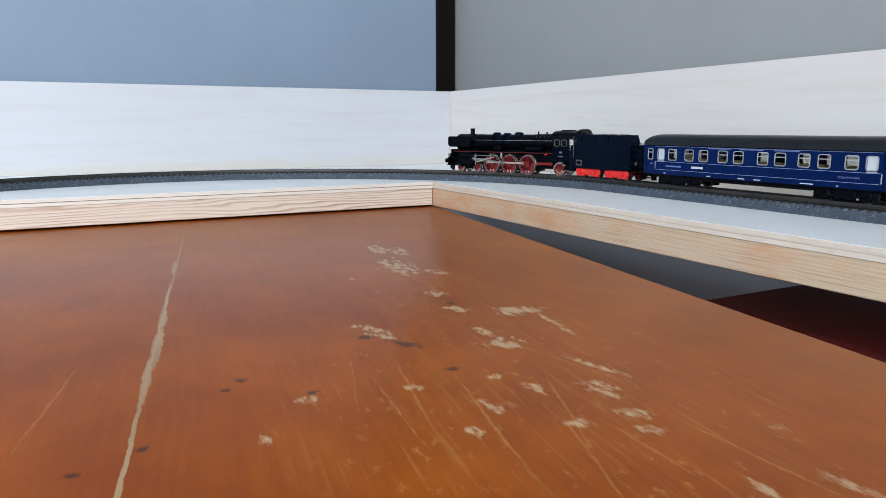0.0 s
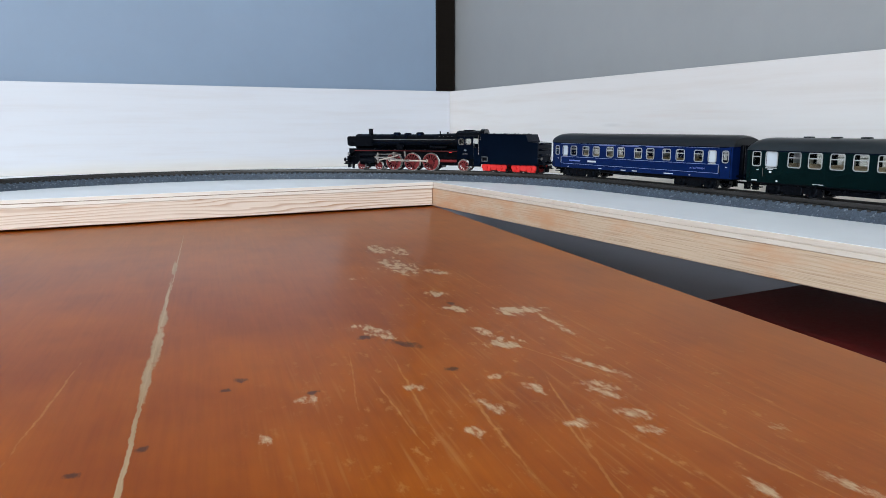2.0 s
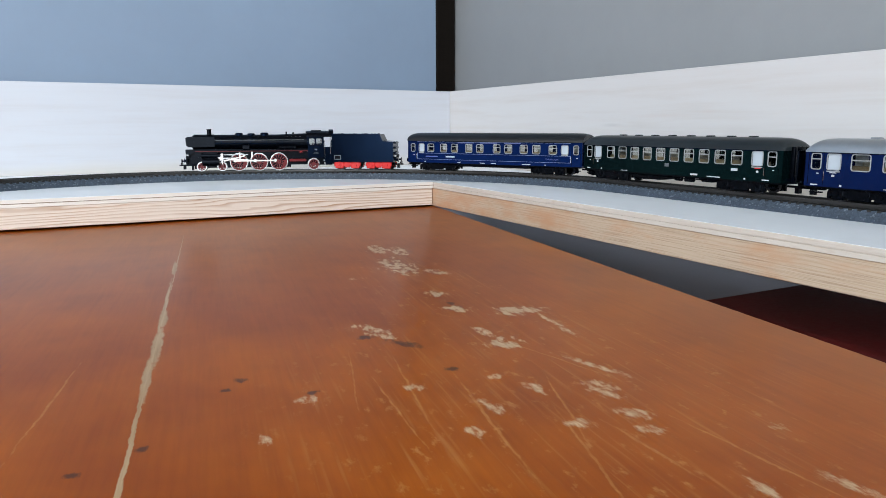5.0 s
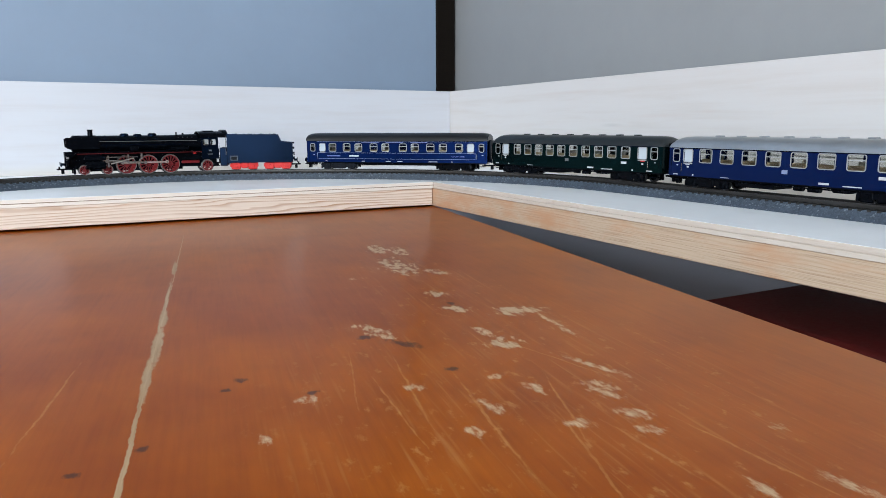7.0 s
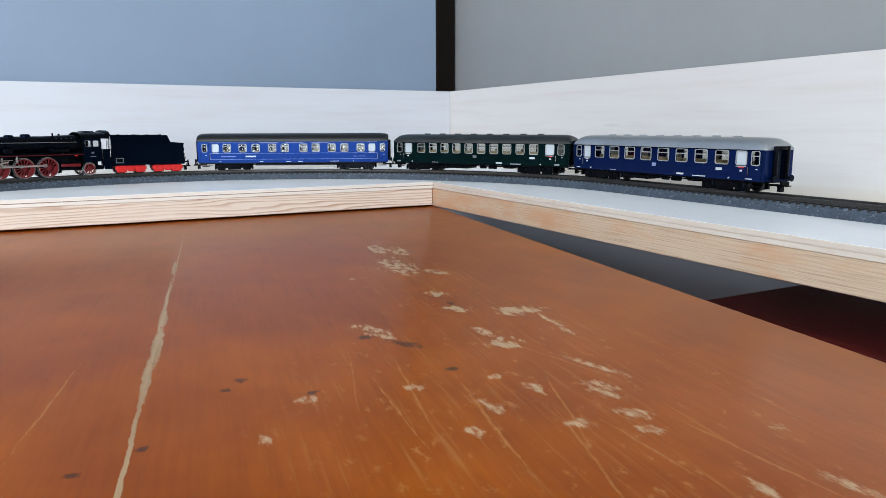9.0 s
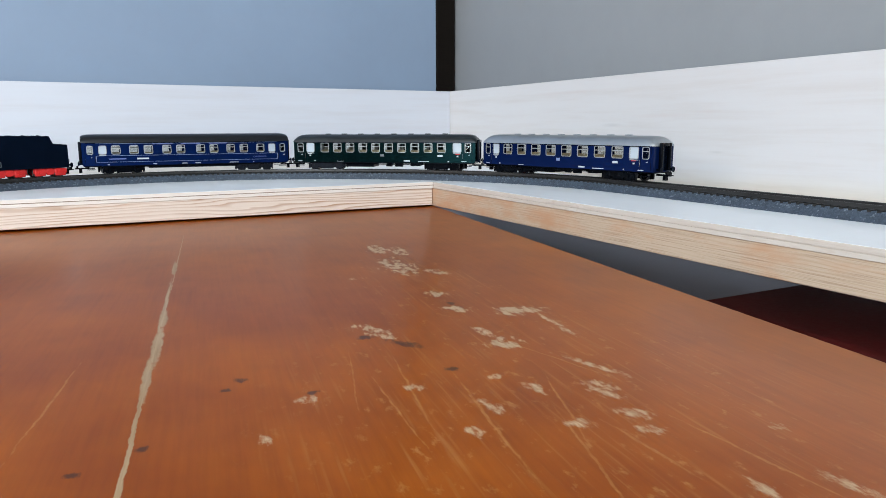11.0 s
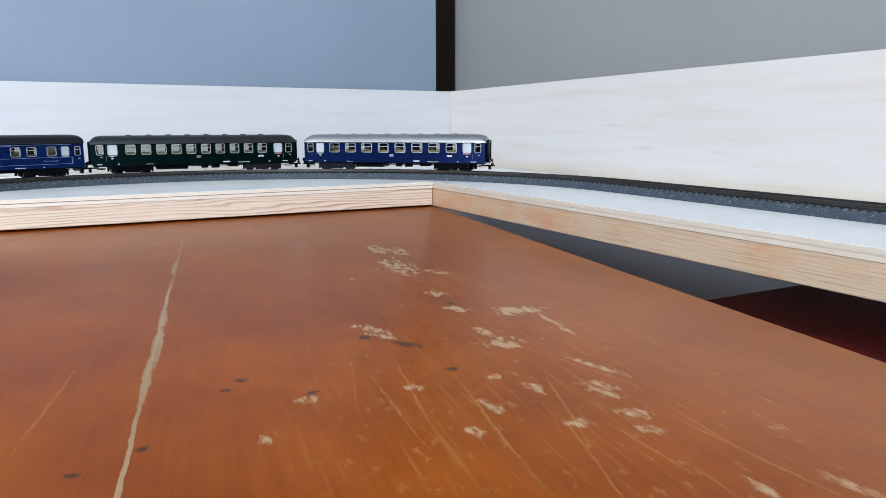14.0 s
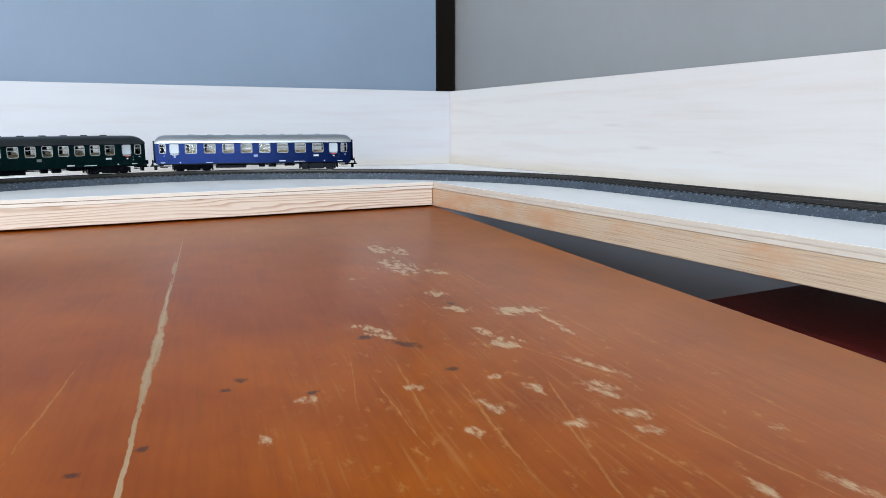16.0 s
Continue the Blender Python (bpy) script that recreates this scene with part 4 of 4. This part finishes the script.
def locomotive():
    c = thing("steam_locomotive", "black model steam locomotive with red spoked wheels", "locomotive")
    # boiler and smokebox
    bm = bmesh.new()
    prof = [(0.0, 0.0790), (0.0070, 0.0785), (0.0088, 0.0770), (0.0092, 0.0760), (0.0092, 0.0540), (0.0089, 0.0538), (0.0089, -0.020), (0.0098, -0.040), (0.0102, -0.054), (0.0, -0.054)]
    rows = []
    for i in range(36):
        an = 2 * math.pi * i / 36
        rows.append([bm.verts.new((x, r * math.cos(an), 0.0330 + r * math.sin(an))) for r, x in prof])
    for i in range(36):
        for j in range(len(prof) - 1):
            if prof[j][0] == 0:
                bm.faces.new((rows[i][j], rows[(i + 1) % 36][j + 1], rows[i][j + 1]))
            elif prof[j + 1][0] == 0:
                bm.faces.new((rows[i][j], rows[(i + 1) % 36][j], rows[i][j + 1]))
            else:
                bm.faces.new((rows[i][j], rows[(i + 1) % 36][j], rows[(i + 1) % 36][j + 1], rows[i][j + 1]))
    boiler = part("boiler", bm, BLACK, c)
    for x in (0.045, 0.030, 0.012, -0.006, -0.024):
        part("boiler_band", turned(bmesh.new(), [(0.0088, -0.0004), (0.0092, -0.0004), (0.0092, 0.0004), (0.0088, 0.0004)], 32, "X", (x, 0, 0.0330)), BLACK_SATIN, boiler)
    bm = tube(bmesh.new(), "X", (0.0795, 0, 0.033), 0.0060, 0.0052, 0.0012, 24)
    tube(bm, "X", (0.0804, 0, 0.033), 0.0009, 0.0009, 0.0016, 8)
    part("smokebox_door", bm, BLACK_SATIN, c)
    bm = turned(bmesh.new(), [(0.0019, 0.0395), (0.0029, 0.0395), (0.0026, 0.0425), (0.0025, 0.0470), (0.0029, 0.0474), (0.0029, 0.0484), (0.0019, 0.0484)], 20, "Z", (0.0592, 0, 0))
    part("chimney", bm, BLACK, c)
    for x, r, z in ((0.0255, 0.0046, 0.0440), (0.0118, 0.0046, 0.0434), (-0.0035, 0.0048, 0.0442)):
        bm = turned(bmesh.new(), [(0.0001, 0.036), (r, 0.036), (r, z - 0.0016), (r * 0.9, z - 0.0006), (r * 0.65, z), (0.0001, z + 0.0001)], 20, "Z", (x, 0, 0))
        part("dome", bm, BLACK_SATIN, c)
    bm = tube(bmesh.new(), "Z", (-0.0290, 0.002, 0.0432), 0.0008, 0.0008, 0.0040, 8)
    tube(bm, "Z", (-0.0370, -0.002, 0.0428), 0.0011, 0.0011, 0.0030, 8)
    part("whistle", bm, BLACK, c)
    part("smoke_vent", mkbox(0.0700, 0.0750, -0.004, 0.004, 0.0410, 0.0421, 0.0005), BLACK, c)
    for sgn in (1, -1):
        y = sgn * 0.0136
        prof = [(0.0520, 0.0282), (0.0810, 0.0278), (0.0838, 0.0300), (0.0842, 0.0380), (0.0820, 0.0396), (0.0520, 0.0392)]
        bm = extrude(bmesh.new(), prof, y - 0.0005, y + 0.0005, "Y")
        box(bm, 0.058, 0.0595, min(sgn * 0.0088, y), max(sgn * 0.0088, y), 0.0300, 0.0312)
        box(bm, 0.076, 0.0775, min(sgn * 0.0088, y), max(sgn * 0.0088, y), 0.0300, 0.0312)
        part("smoke_deflector", bm, BLACK, c)
        bm = tube(bmesh.new(), "X", (0.0015, sgn * 0.0098, 0.0356), 0.00028, 0.00028, 0.102, 8)
        for x in (0.05, 0.03, 0.01, -0.01, -0.03, -0.045):
            tube(bm, "Y", (x, sgn * 0.0092, 0.0356), 0.0003, 0.0003, 0.0016, 6)
        part("handrail", bm, STEEL, c)
        # sand pipes from the domes, a feed pipe along the boiler and washout plugs on the firebox
        for x0 in (0.0240, 0.0270, 0.0105, 0.0130):
            pipe = bmesh.new()
            for k in range(5):
                a0 = radians(20 + 14 * k)
                bmesh.ops.create_cube(pipe, size=1.0, matrix=Matrix.Translation((x0, sgn * 0.0094 * math.sin(a0), 0.0330 + 0.0094 * math.cos(a0)))
                                      @ Matrix.Rotation(-sgn * a0, 4, "X") @ Matrix.Diagonal((0.0006, 0.0026, 0.0006, 1)))
            part("sand_pipe", pipe, BLACK_SATIN, c)
        part("feed_pipe", tube(bmesh.new(), "X", (0.0060, sgn * 0.0094, 0.0318), 0.0005, 0.0005, 0.096, 8), BLACK_SATIN, c)
        for x0 in (-0.0300, -0.0350, -0.0400, -0.0450):
            part("washout_plug", tube(bmesh.new(), "Y", (x0, sgn * 0.0082, 0.0394), 0.0006, 0.0005, 0.0012, 8), DARK_METAL, c)
        for x0 in (0.0375, -0.0115):
            part("running_board_bracket", mkbox(x0 - 0.0004, x0 + 0.0004, min(sgn * 0.0066, sgn * 0.0138), max(sgn * 0.0066, sgn * 0.0138), 0.0205, 0.0232), BLACK, c)
        bm = mkbox(-0.0545, 0.0745, min(sgn * 0.0085, sgn * 0.0142), max(sgn * 0.0085, sgn * 0.0142), 0.0232, 0.0242)
        part("running_board", bm, BLACK, c)
        part("running_board_edge", mkbox(-0.0545, 0.0745, min(sgn * 0.0138, sgn * 0.0145), max(sgn * 0.0138, sgn * 0.0145), 0.0225, 0.0232), RED_DARK, c, "red edge line")
        part("air_tank", tube(bmesh.new(), "X", (-0.0300, sgn * 0.0112, 0.0268), 0.0022, 0.0022, 0.020, 14), BLACK, c)
        part("feed_pump", mkbox(0.013, 0.022, min(sgn * 0.009, sgn * 0.0128), max(sgn * 0.009, sgn * 0.0128), 0.0245, 0.0300, 0.0008), BLACK, c)
        # cylinders, slide bars
        bm = tube(bmesh.new(), "X", (0.0575, sgn * 0.0122, 0.0108), 0.0046, 0.0046, 0.0190, 18)
        tube(bm, "X", (0.0575, sgn * 0.0122, 0.0180), 0.0030, 0.0030, 0.0210, 14)
        box(bm, 0.050, 0.066, min(sgn * 0.006, sgn * 0.0138), max(sgn * 0.006, sgn * 0.0138), 0.0100, 0.0225, 0.0006)
        part("cylinder", bm, BLACK, c)
        bm = mkbox(0.0150, 0.0490, sgn * 0.0134 - 0.0006, sgn * 0.0134 + 0.0006, 0.0183, 0.0193, 0.0002)
        box(bm, 0.0300, 0.0490, sgn * 0.0134 - 0.0005, sgn * 0.0134 + 0.0005, 0.0124, 0.0131)
        box(bm, 0.0440, 0.0456, sgn * 0.0134 - 0.0007, sgn * 0.0134 + 0.0007, 0.0080, 0.0205)
        box(bm, 0.0240, 0.0256, sgn * 0.0134 - 0.0007, sgn * 0.0134 + 0.0007, 0.0120, 0.0215)
        tube(bm, "X", (0.0400, sgn * 0.0134, 0.0152), 0.0006, 0.0006, 0.0200, 8)
        part("slide_bar", bm, STEEL, c, "bright metal valve gear")
        bm = bmesh.new()
        bmesh.ops.create_cube(bm, size=1.0, matrix=Matrix.Translation((0.0310, sgn * 0.0150, 0.0146)) @ Matrix.Rotation(radians(14), 4, "Y") @ Matrix.Diagonal((0.024, 0.0007, 0.0012, 1)))
        part("valve_rod", bm, BRASS, c)
        part("expansion_link", mkbox(0.0098, 0.0122, sgn * 0.0128 - 0.0008, sgn * 0.0128 + 0.0008, 0.0160, 0.0228, 0.0004), STEEL, c)
        # ash pan and injector group below the firebox
        bm = mkbox(-0.0515, -0.0315, min(sgn * 0.0090, sgn * 0.0114), max(sgn * 0.0090, sgn * 0.0114), 0.0100, 0.0132, 0.0009)
        part("frame_stretcher", bm, RED, c, "red frame section")
        part("nameplate", mkbox(-0.0470, -0.0440, min(sgn * 0.0145, sgn * 0.0147), max(sgn * 0.0145, sgn * 0.0147), 0.0210, 0.0219), RED_BRIGHT, c)
        for x in DRIVERS:
            driving_wheel(c, x, sgn)
        bm = mkbox(DRIVERS[2] - 0.001, DRIVERS[0] + 0.001, -0.0004, 0.0004, -0.0008, 0.0008)
        for x in DRIVERS:
            tube(bm, "Y", (x, 0, 0), 0.0017, 0.0017, 0.0014, 12)
        rod = part("coupling_rod", bm, BRASS, c, "dull bright metal rod")
        bm = mkbox(0.0, 0.0400, -0.0004, 0.0004, -0.0008, 0.0008)
        tube(bm, "Y", (0, 0, 0), 0.0018, 0.0018, 0.0014, 12)
        tube(bm, "Y", (0.0400, 0, 0), 0.0014, 0.0014, 0.0014, 12)
        main = part("connecting_rod", bm, STEEL, c, "bright metal rod")
        cross = part("crosshead", mkbox(-0.0024, 0.0024, -0.0010, 0.0010, -0.0026, 0.0026, 0.0003), STEEL, c)
        LOCO_RODS.append((rod, main, cross, sgn))
        # cab side with two windows
        ya, yb = sorted((sgn * 0.0150, sgn * 0.0141))
        holes = [(-0.0585, 0.0030, 0.0306, 0.0368), (-0.0668, 0.0030, 0.0306, 0.0368)]
        bm = pierced_side(0.0190, ya, yb, 0.0145, 0.0400, [(x + 0.0630, w, p, q) for x, w, p, q in holes])
        bmesh.ops.translate(bm, verts=bm.verts[:], vec=(-0.0630, 0, 0))
        cabside = part("cab_side", bm, BLACK_SATIN, c)
        for x, w, p, q in holes:
            fr = part("cab_window", ring_frame(w, (q - p) / 2, 0.0003, sgn * 0.0003), STEEL, cabside, loc=(x, sgn * 0.0149, (p + q) / 2))
            pn = part("pane", mkbox(-w, w, -sgn * 0.0004 - 0.0001, -sgn * 0.0004 + 0.0001, -(q - p) / 2, (q - p) / 2), GLASS, fr)
            pn.visible_shadow = False
        part("number_bar", mkbox(-0.0660, -0.0600, min(sgn * 0.0150, sgn * 0.01515), max(sgn * 0.0150, sgn * 0.01515), 0.0196, 0.0204), GREY_PRINT, cabside)
        part("emblem", mkbox(-0.0645, -0.0615, min(sgn * 0.0150, sgn * 0.01515), max(sgn * 0.0150, sgn * 0.01515), 0.0232, 0.0250), GREY_PRINT, cabside)
        part("cab_line", mkbox(-0.0722, -0.0540, min(sgn * 0.0150, sgn * 0.0153), max(sgn * 0.0150, sgn * 0.0153), 0.0286, 0.0290), BLACK, cabside)
        part("cab_handrail", tube(bmesh.new(), "Z", (-0.0735, sgn * 0.0144, 0.0245), 0.0003, 0.0003, 0.020, 8), STEEL, c)
        bm = mkbox(-0.0735, -0.0655, min(sgn * 0.0118, sgn * 0.0142), max(sgn * 0.0118, sgn * 0.0142), 0.0060, 0.0072)
        box(bm, -0.0722, -0.0668, min(sgn * 0.0128, sgn * 0.0138), max(sgn * 0.0128, sgn * 0.0138), 0.0072, 0.0106)
        part("cab_step", bm, BLACK, c)
    for y in (-0.0145, 0.0141):
        part("cab_door", mkbox(-0.0765, -0.0726, y, y + 0.0004, 0.0105, 0.0262), BLACK_SATIN, c)
    part("cab_front", mkbox(-0.0545, -0.0535, -0.0140, 0.0140, 0.0145, 0.0400), BLACK, c)
    part("cab_floor", mkbox(-0.0725, -0.0545, -0.0140, 0.0140, 0.0145, 0.0160), BLACK, c)
    roof = bmesh.new()
    outer = arc_prof(0.0156, 0.0390, 0.0460, 16, 2.3)
    inner = arc_prof(0.0149, 0.0387, 0.0452, 16, 2.3)[::-1]
    extrude(roof, outer + inner, -0.0826, -0.0520)
    part("cab_roof", roof, BLACK, c)
    part("roof_vent", mkbox(-0.070, -0.058, -0.006, 0.006, 0.0452, 0.0468, 0.0006), BLACK, c)
    # raised rounded collar over the rear of the roof
    lip = bmesh.new()
    extrude(lip, arc_prof(0.0150, 0.0386, 0.0477, 16, 2.3) + arc_prof(0.0140, 0.0386, 0.0440, 16, 2.3)[::-1], -0.0842, -0.0792)
    bmesh.ops.bevel(lip, geom=[e for e in lip.edges if abs(e.verts[0].co.x - e.verts[1].co.x) < 1e-7 and min(e.verts[0].co.z, e.verts[1].co.z) > 0.0388],
                    offset=0.0006, segments=2, affect="EDGES")
    part("roof_lip", lip, BLACK, c)
    # frame, bogie and trailing wheels
    bm = mkbox(-0.0720, 0.0860, -0.0058, 0.0058, 0.0062, 0.0250)
    box(bm, -0.0330, 0.0400, -0.0066, 0.0066, 0.0036, 0.0230)
    part("frame", bm, BLACK, c)
    bm = mkbox(0.0420, 0.0730, -0.0062, 0.0062, 0.0036, 0.0070, 0.0005)
    part("front_bogie", bm, BLACK, c)
    for x in (0.0683, 0.0456):
        small_wheel(c, x, 0.0053, 0.0053, 0.0084, RED, STEEL)
    small_wheel(c, -0.0600, 0.0068, 0.0068, 0.0108, RED, STEEL)
    bm = mkbox(0.0830, 0.0850, -0.0140, 0.0140, 0.0090, 0.0150, 0.0004)
    box(bm, 0.0660, 0.0850, -0.0135, 0.0135, 0.0150, 0.0162)
    extrude(bm, [(0.0735, 0.0240), (0.0745, 0.0240), (0.0840, 0.0162), (0.0828, 0.0162)], -0.0120, 0.0120, "Y")
    part("buffer_beam", bm, BLACK, c)
    buffers_and_hook(c, 0.0855, 1)
    for y in (-0.0105, 0.0105):
        bm = tube(bmesh.new(), "X", (0.0835, y, 0.0186), 0.0018, 0.0020, 0.003, 14)
        part("head_lamp", bm, STEEL, c, "small metal head lamp")
        part("lamp_bracket", tube(bmesh.new(), "Z", (0.0835, y, 0.0158), 0.0003, 0.0003, 0.003, 6), STEEL, c)
    for y in (-0.0115, 0.0115):
        part("snow_guard", mkbox(0.0768, 0.0790, y - 0.0016, y + 0.0016, 0.0014, 0.0090, 0.0004), BLACK, c)
    return c


def tender():
    c = thing("tender", "black coal tender with bright red bogies behind the locomotive", "tender")
    part("tank", extrude(bmesh.new(), [(0.0386, 0.0096), (0.0386, 0.0352), (-0.0225, 0.0345), (-0.0365, 0.0330), (-0.0365, 0.0096)], -0.0148, 0.0148, "Y"), BLACK_SATIN, c)
    part("coal_bunker", extrude(bmesh.new(), [(0.0384, 0.0346), (0.0384, 0.0428), (-0.0200, 0.0420), (-0.0232, 0.0348), (-0.0232, 0.0340)], -0.0125, 0.0125, "Y"), BLACK_SATIN, c)
    for sgn in (1, -1):
        for x in (0.030, 0.012, -0.006):
            part("rib", mkbox(x - 0.0004, x + 0.0004, min(sgn * 0.0125, sgn * 0.0133), max(sgn * 0.0125, sgn * 0.0133), 0.0352, 0.0420), BLACK_SATIN, c)
        part("number_bar", mkbox(sgn * 0.0 + 0.0270, 0.0350, min(sgn * 0.0148, sgn * 0.01492), max(sgn * 0.0148, sgn * 0.01492), 0.0122, 0.0176), GREY_PRINT, c)
        part("number_field", mkbox(0.0278, 0.0342, min(sgn * 0.0149, sgn * 0.01502), max(sgn * 0.0149, sgn * 0.01502), 0.0130, 0.0168), BLACK, c)
        part("handrail", tube(bmesh.new(), "Z", (0.0396, sgn * 0.0144, 0.0300), 0.0003, 0.0003, 0.022, 8), STEEL, c)
        part("tail_lamp", tube(bmesh.new(), "X", (-0.0378, sgn * 0.0095, 0.0165), 0.0018, 0.0018, 0.002, 12), STEEL, c)
    part("drawbar", mkbox(0.030, 0.052, -0.004, 0.004, 0.0085, 0.0100), BLACK, c)
    part("cab_plate", mkbox(0.0387, 0.0470, -0.0130, 0.0130, 0.0100, 0.0116), BLACK, c)
    bm = mkbox(0.0387, 0.0466, -0.0140, -0.0100, 0.0060, 0.0272, 0.0005)
    box(bm, 0.0387, 0.0466, 0.0100, 0.0140, 0.0060, 0.0272, 0.0005)
    part("locker", bm, BLACK_SATIN, c)
    rng = random.Random(4)
    bm = bmesh.new()
    for i in range(120):
        x, y = rng.uniform(-0.017, 0.034), rng.uniform(-0.0112, 0.0112)
        bmesh.ops.create_icosphere(bm, subdivisions=1, radius=rng.uniform(0.0010, 0.0019), matrix=pose(x, y, 0.0416 - abs(y) * 0.1, rng.uniform(0, 90), rng.uniform(0, 90), 0))
    part("coal", bm, COAL, c, "heap of black coal", smooth=0)
    bm = bmesh.new()
    for z in (0.0130, 0.0190, 0.0250, 0.0310):
        box(bm, -0.0385, -0.0365, -0.0090, 0.0090, z, z + 0.0022, 0.0004)
    part("rear_ladder", bm, BLACK_SATIN, c)
    buffers_and_hook(c, -0.0370, -1)
    for x in (0.0205, -0.0190):
        bm = bmesh.new()
        for sgn in (-1, 1):
            y = sgn * 0.0122
            box(bm, -0.0160, 0.0160, y - 0.0010, y + 0.0010, 0.0044, 0.0088, 0.0004)
            for k in (-0.0095, 0.0095):
                box(bm, k - 0.0052, k + 0.0052, y - 0.0014, y + 0.0014, 0.0018, 0.0094, 0.0007)
                tube(bm, "Y", (k, y + sgn * 0.0016, 0.0056), 0.0022, 0.0018, 0.0016, 10)
            box(bm, -0.0035, 0.0035, y - 0.0012, y + 0.0012, 0.0028, 0.0094, 0.0006)
        box(bm, -0.004, 0.004, -0.0118, 0.0118, 0.0070, 0.0096)
        b = part("bogie", bm, RED_BRIGHT, c, "bright red bogie frame", loc=(x, 0, 0))
        for k in (-0.0095, 0.0095):
            small_wheel(b, k, 0.0053, 0.0053, 0.0084, RED, DARK_METAL)
        BOGIES.append((b, "tender", x, 0.020))
    return c


VEHICLES = {"loco": (locomotive(), 0.0, 0.045), "tender": (tender(), 0.1247, 0.020), "c1": (sleeping_car(), 0.2924, 0.0726),
            "c2": (compartment_coach("c2", "dark green passenger coach with dark grey roof", GREEN, ROOF_GREY, 10, 0.0047, 0.0708, 0.0890, 0.1015), 0.5270, 0.0726),
            "c3": (compartment_coach("c3", "cobalt blue passenger coach with silver roof", BLUE, ROOF_SILVER, 8, 0.0060, 0.0714, 0.0895, 0.1020), 0.7647, 0.0726)}

# how far the locomotive's middle has come along the track, by the second
RUN = [(0.0, 0.1489), (1.0, 0.2125), (2.0, 0.2761), (3.0, 0.3399), (4.0, 0.4037), (5.0, 0.4661), (6.0, 0.5284), (6.5, 0.5597), (7.0, 0.5914),
       (7.5, 0.6235), (8.0, 0.6555), (8.5, 0.6872), (9.0, 0.7185), (9.5, 0.7495), (10.0, 0.7800), (10.5, 0.8105), (11.0, 0.8414), (11.5, 0.8740), (12.0, 0.9104),
       (12.5, 0.9480), (13.0, 0.9864), (13.5, 1.0258), (14.0, 1.0667), (14.5, 1.1094), (15.0, 1.1528), (15.5, 1.1958), (16.0, 1.2374)]


def run_at(t):
    """A smooth curve through RUN."""
    i = max(j for j in range(len(RUN) - 1) if RUN[j][0] <= t + 1e-9)
    (t0, s0), (t1, s1) = RUN[i], RUN[i + 1]

    def slope(j):
        j0, j1 = max(j - 1, 0), min(j + 1, len(RUN) - 1)
        return (RUN[j1][1] - RUN[j0][1]) / (RUN[j1][0] - RUN[j0][0])

    h = t1 - t0
    u = (t - t0) / h
    return ((2 * u ** 3 - 3 * u * u + 1) * s0 + (u ** 3 - 2 * u * u + u) * h * slope(i)
            + (3 * u * u - 2 * u ** 3) * s1 + (u ** 3 - u * u) * h * slope(i + 1))


def chord(s, a):
    p, q = line_at(s + a)[0], line_at(s - a)[0]
    d = p - q
    return (p + q) / 2, math.degrees(math.atan2(d.y, d.x))


def vehicle_pose(key, t):
    _, off, a = VEHICLES[key]
    c, h = chord(run_at(t) - off, a)
    return pose(c.x, c.y, RAIL_Z, 0, 0, h)


def bogie_turn(key, x, t):
    _, off, a = VEHICLES[key]
    s = run_at(t) - off
    return (line_at(s + x)[1] - chord(s, a)[1] + 180) % 360 - 180


def motions():
    quarter, tenth = [i * 0.25 for i in range(65)], [i * 0.1 for i in range(161)]
    for key, (ob, _, _) in VEHICLES.items():
        walk(ob, [(t, vehicle_pose(key, t)) for t in quarter])
    for b, key, x, _ in BOGIES:
        walk(b, [(t, pose(x, 0, 0, 0, 0, bogie_turn(key, x, t))) for t in quarter])
    gone = {t: run_at(t) - RUN[0][1] for t in tenth}
    for w, (x, y, z), r in WHEELS:
        walk(w, [(t, pose(x, y, z, 0, math.degrees(gone[t] / r), 0)) for t in tenth])
    for w, (x, y, z), r, lead in LOCO_WHEELS:
        walk(w, [(t, pose(x, y, z, 0, PHASE + lead + math.degrees(gone[t] / r), 0)) for t in tenth])
    for rod, main, cross, sgn in LOCO_RODS:
        rows, rows2, rows3 = [], [], []
        for t in tenth:
            a = radians(PHASE + (0 if sgn > 0 else 90)) + gone[t] / DRV_R
            dx, dz = CRANK * math.sin(a), CRANK * math.cos(a)
            rows.append((t, pose(dx, sgn * 0.0112, DRV_R + dz)))
            px, pz, zc = DRIVERS[1] + dx, DRV_R + dz, 0.0152
            tilt = math.asin((zc - pz) / 0.0400)
            rows2.append((t, pose(px, sgn * 0.0122, pz, 0, -math.degrees(tilt), 0)))
            rows3.append((t, pose(px + 0.0400 * math.cos(tilt), sgn * 0.0134, zc)))
        walk(rod, rows)
        walk(main, rows2)
        walk(cross, rows3)


PHASE = 70.0
motions()
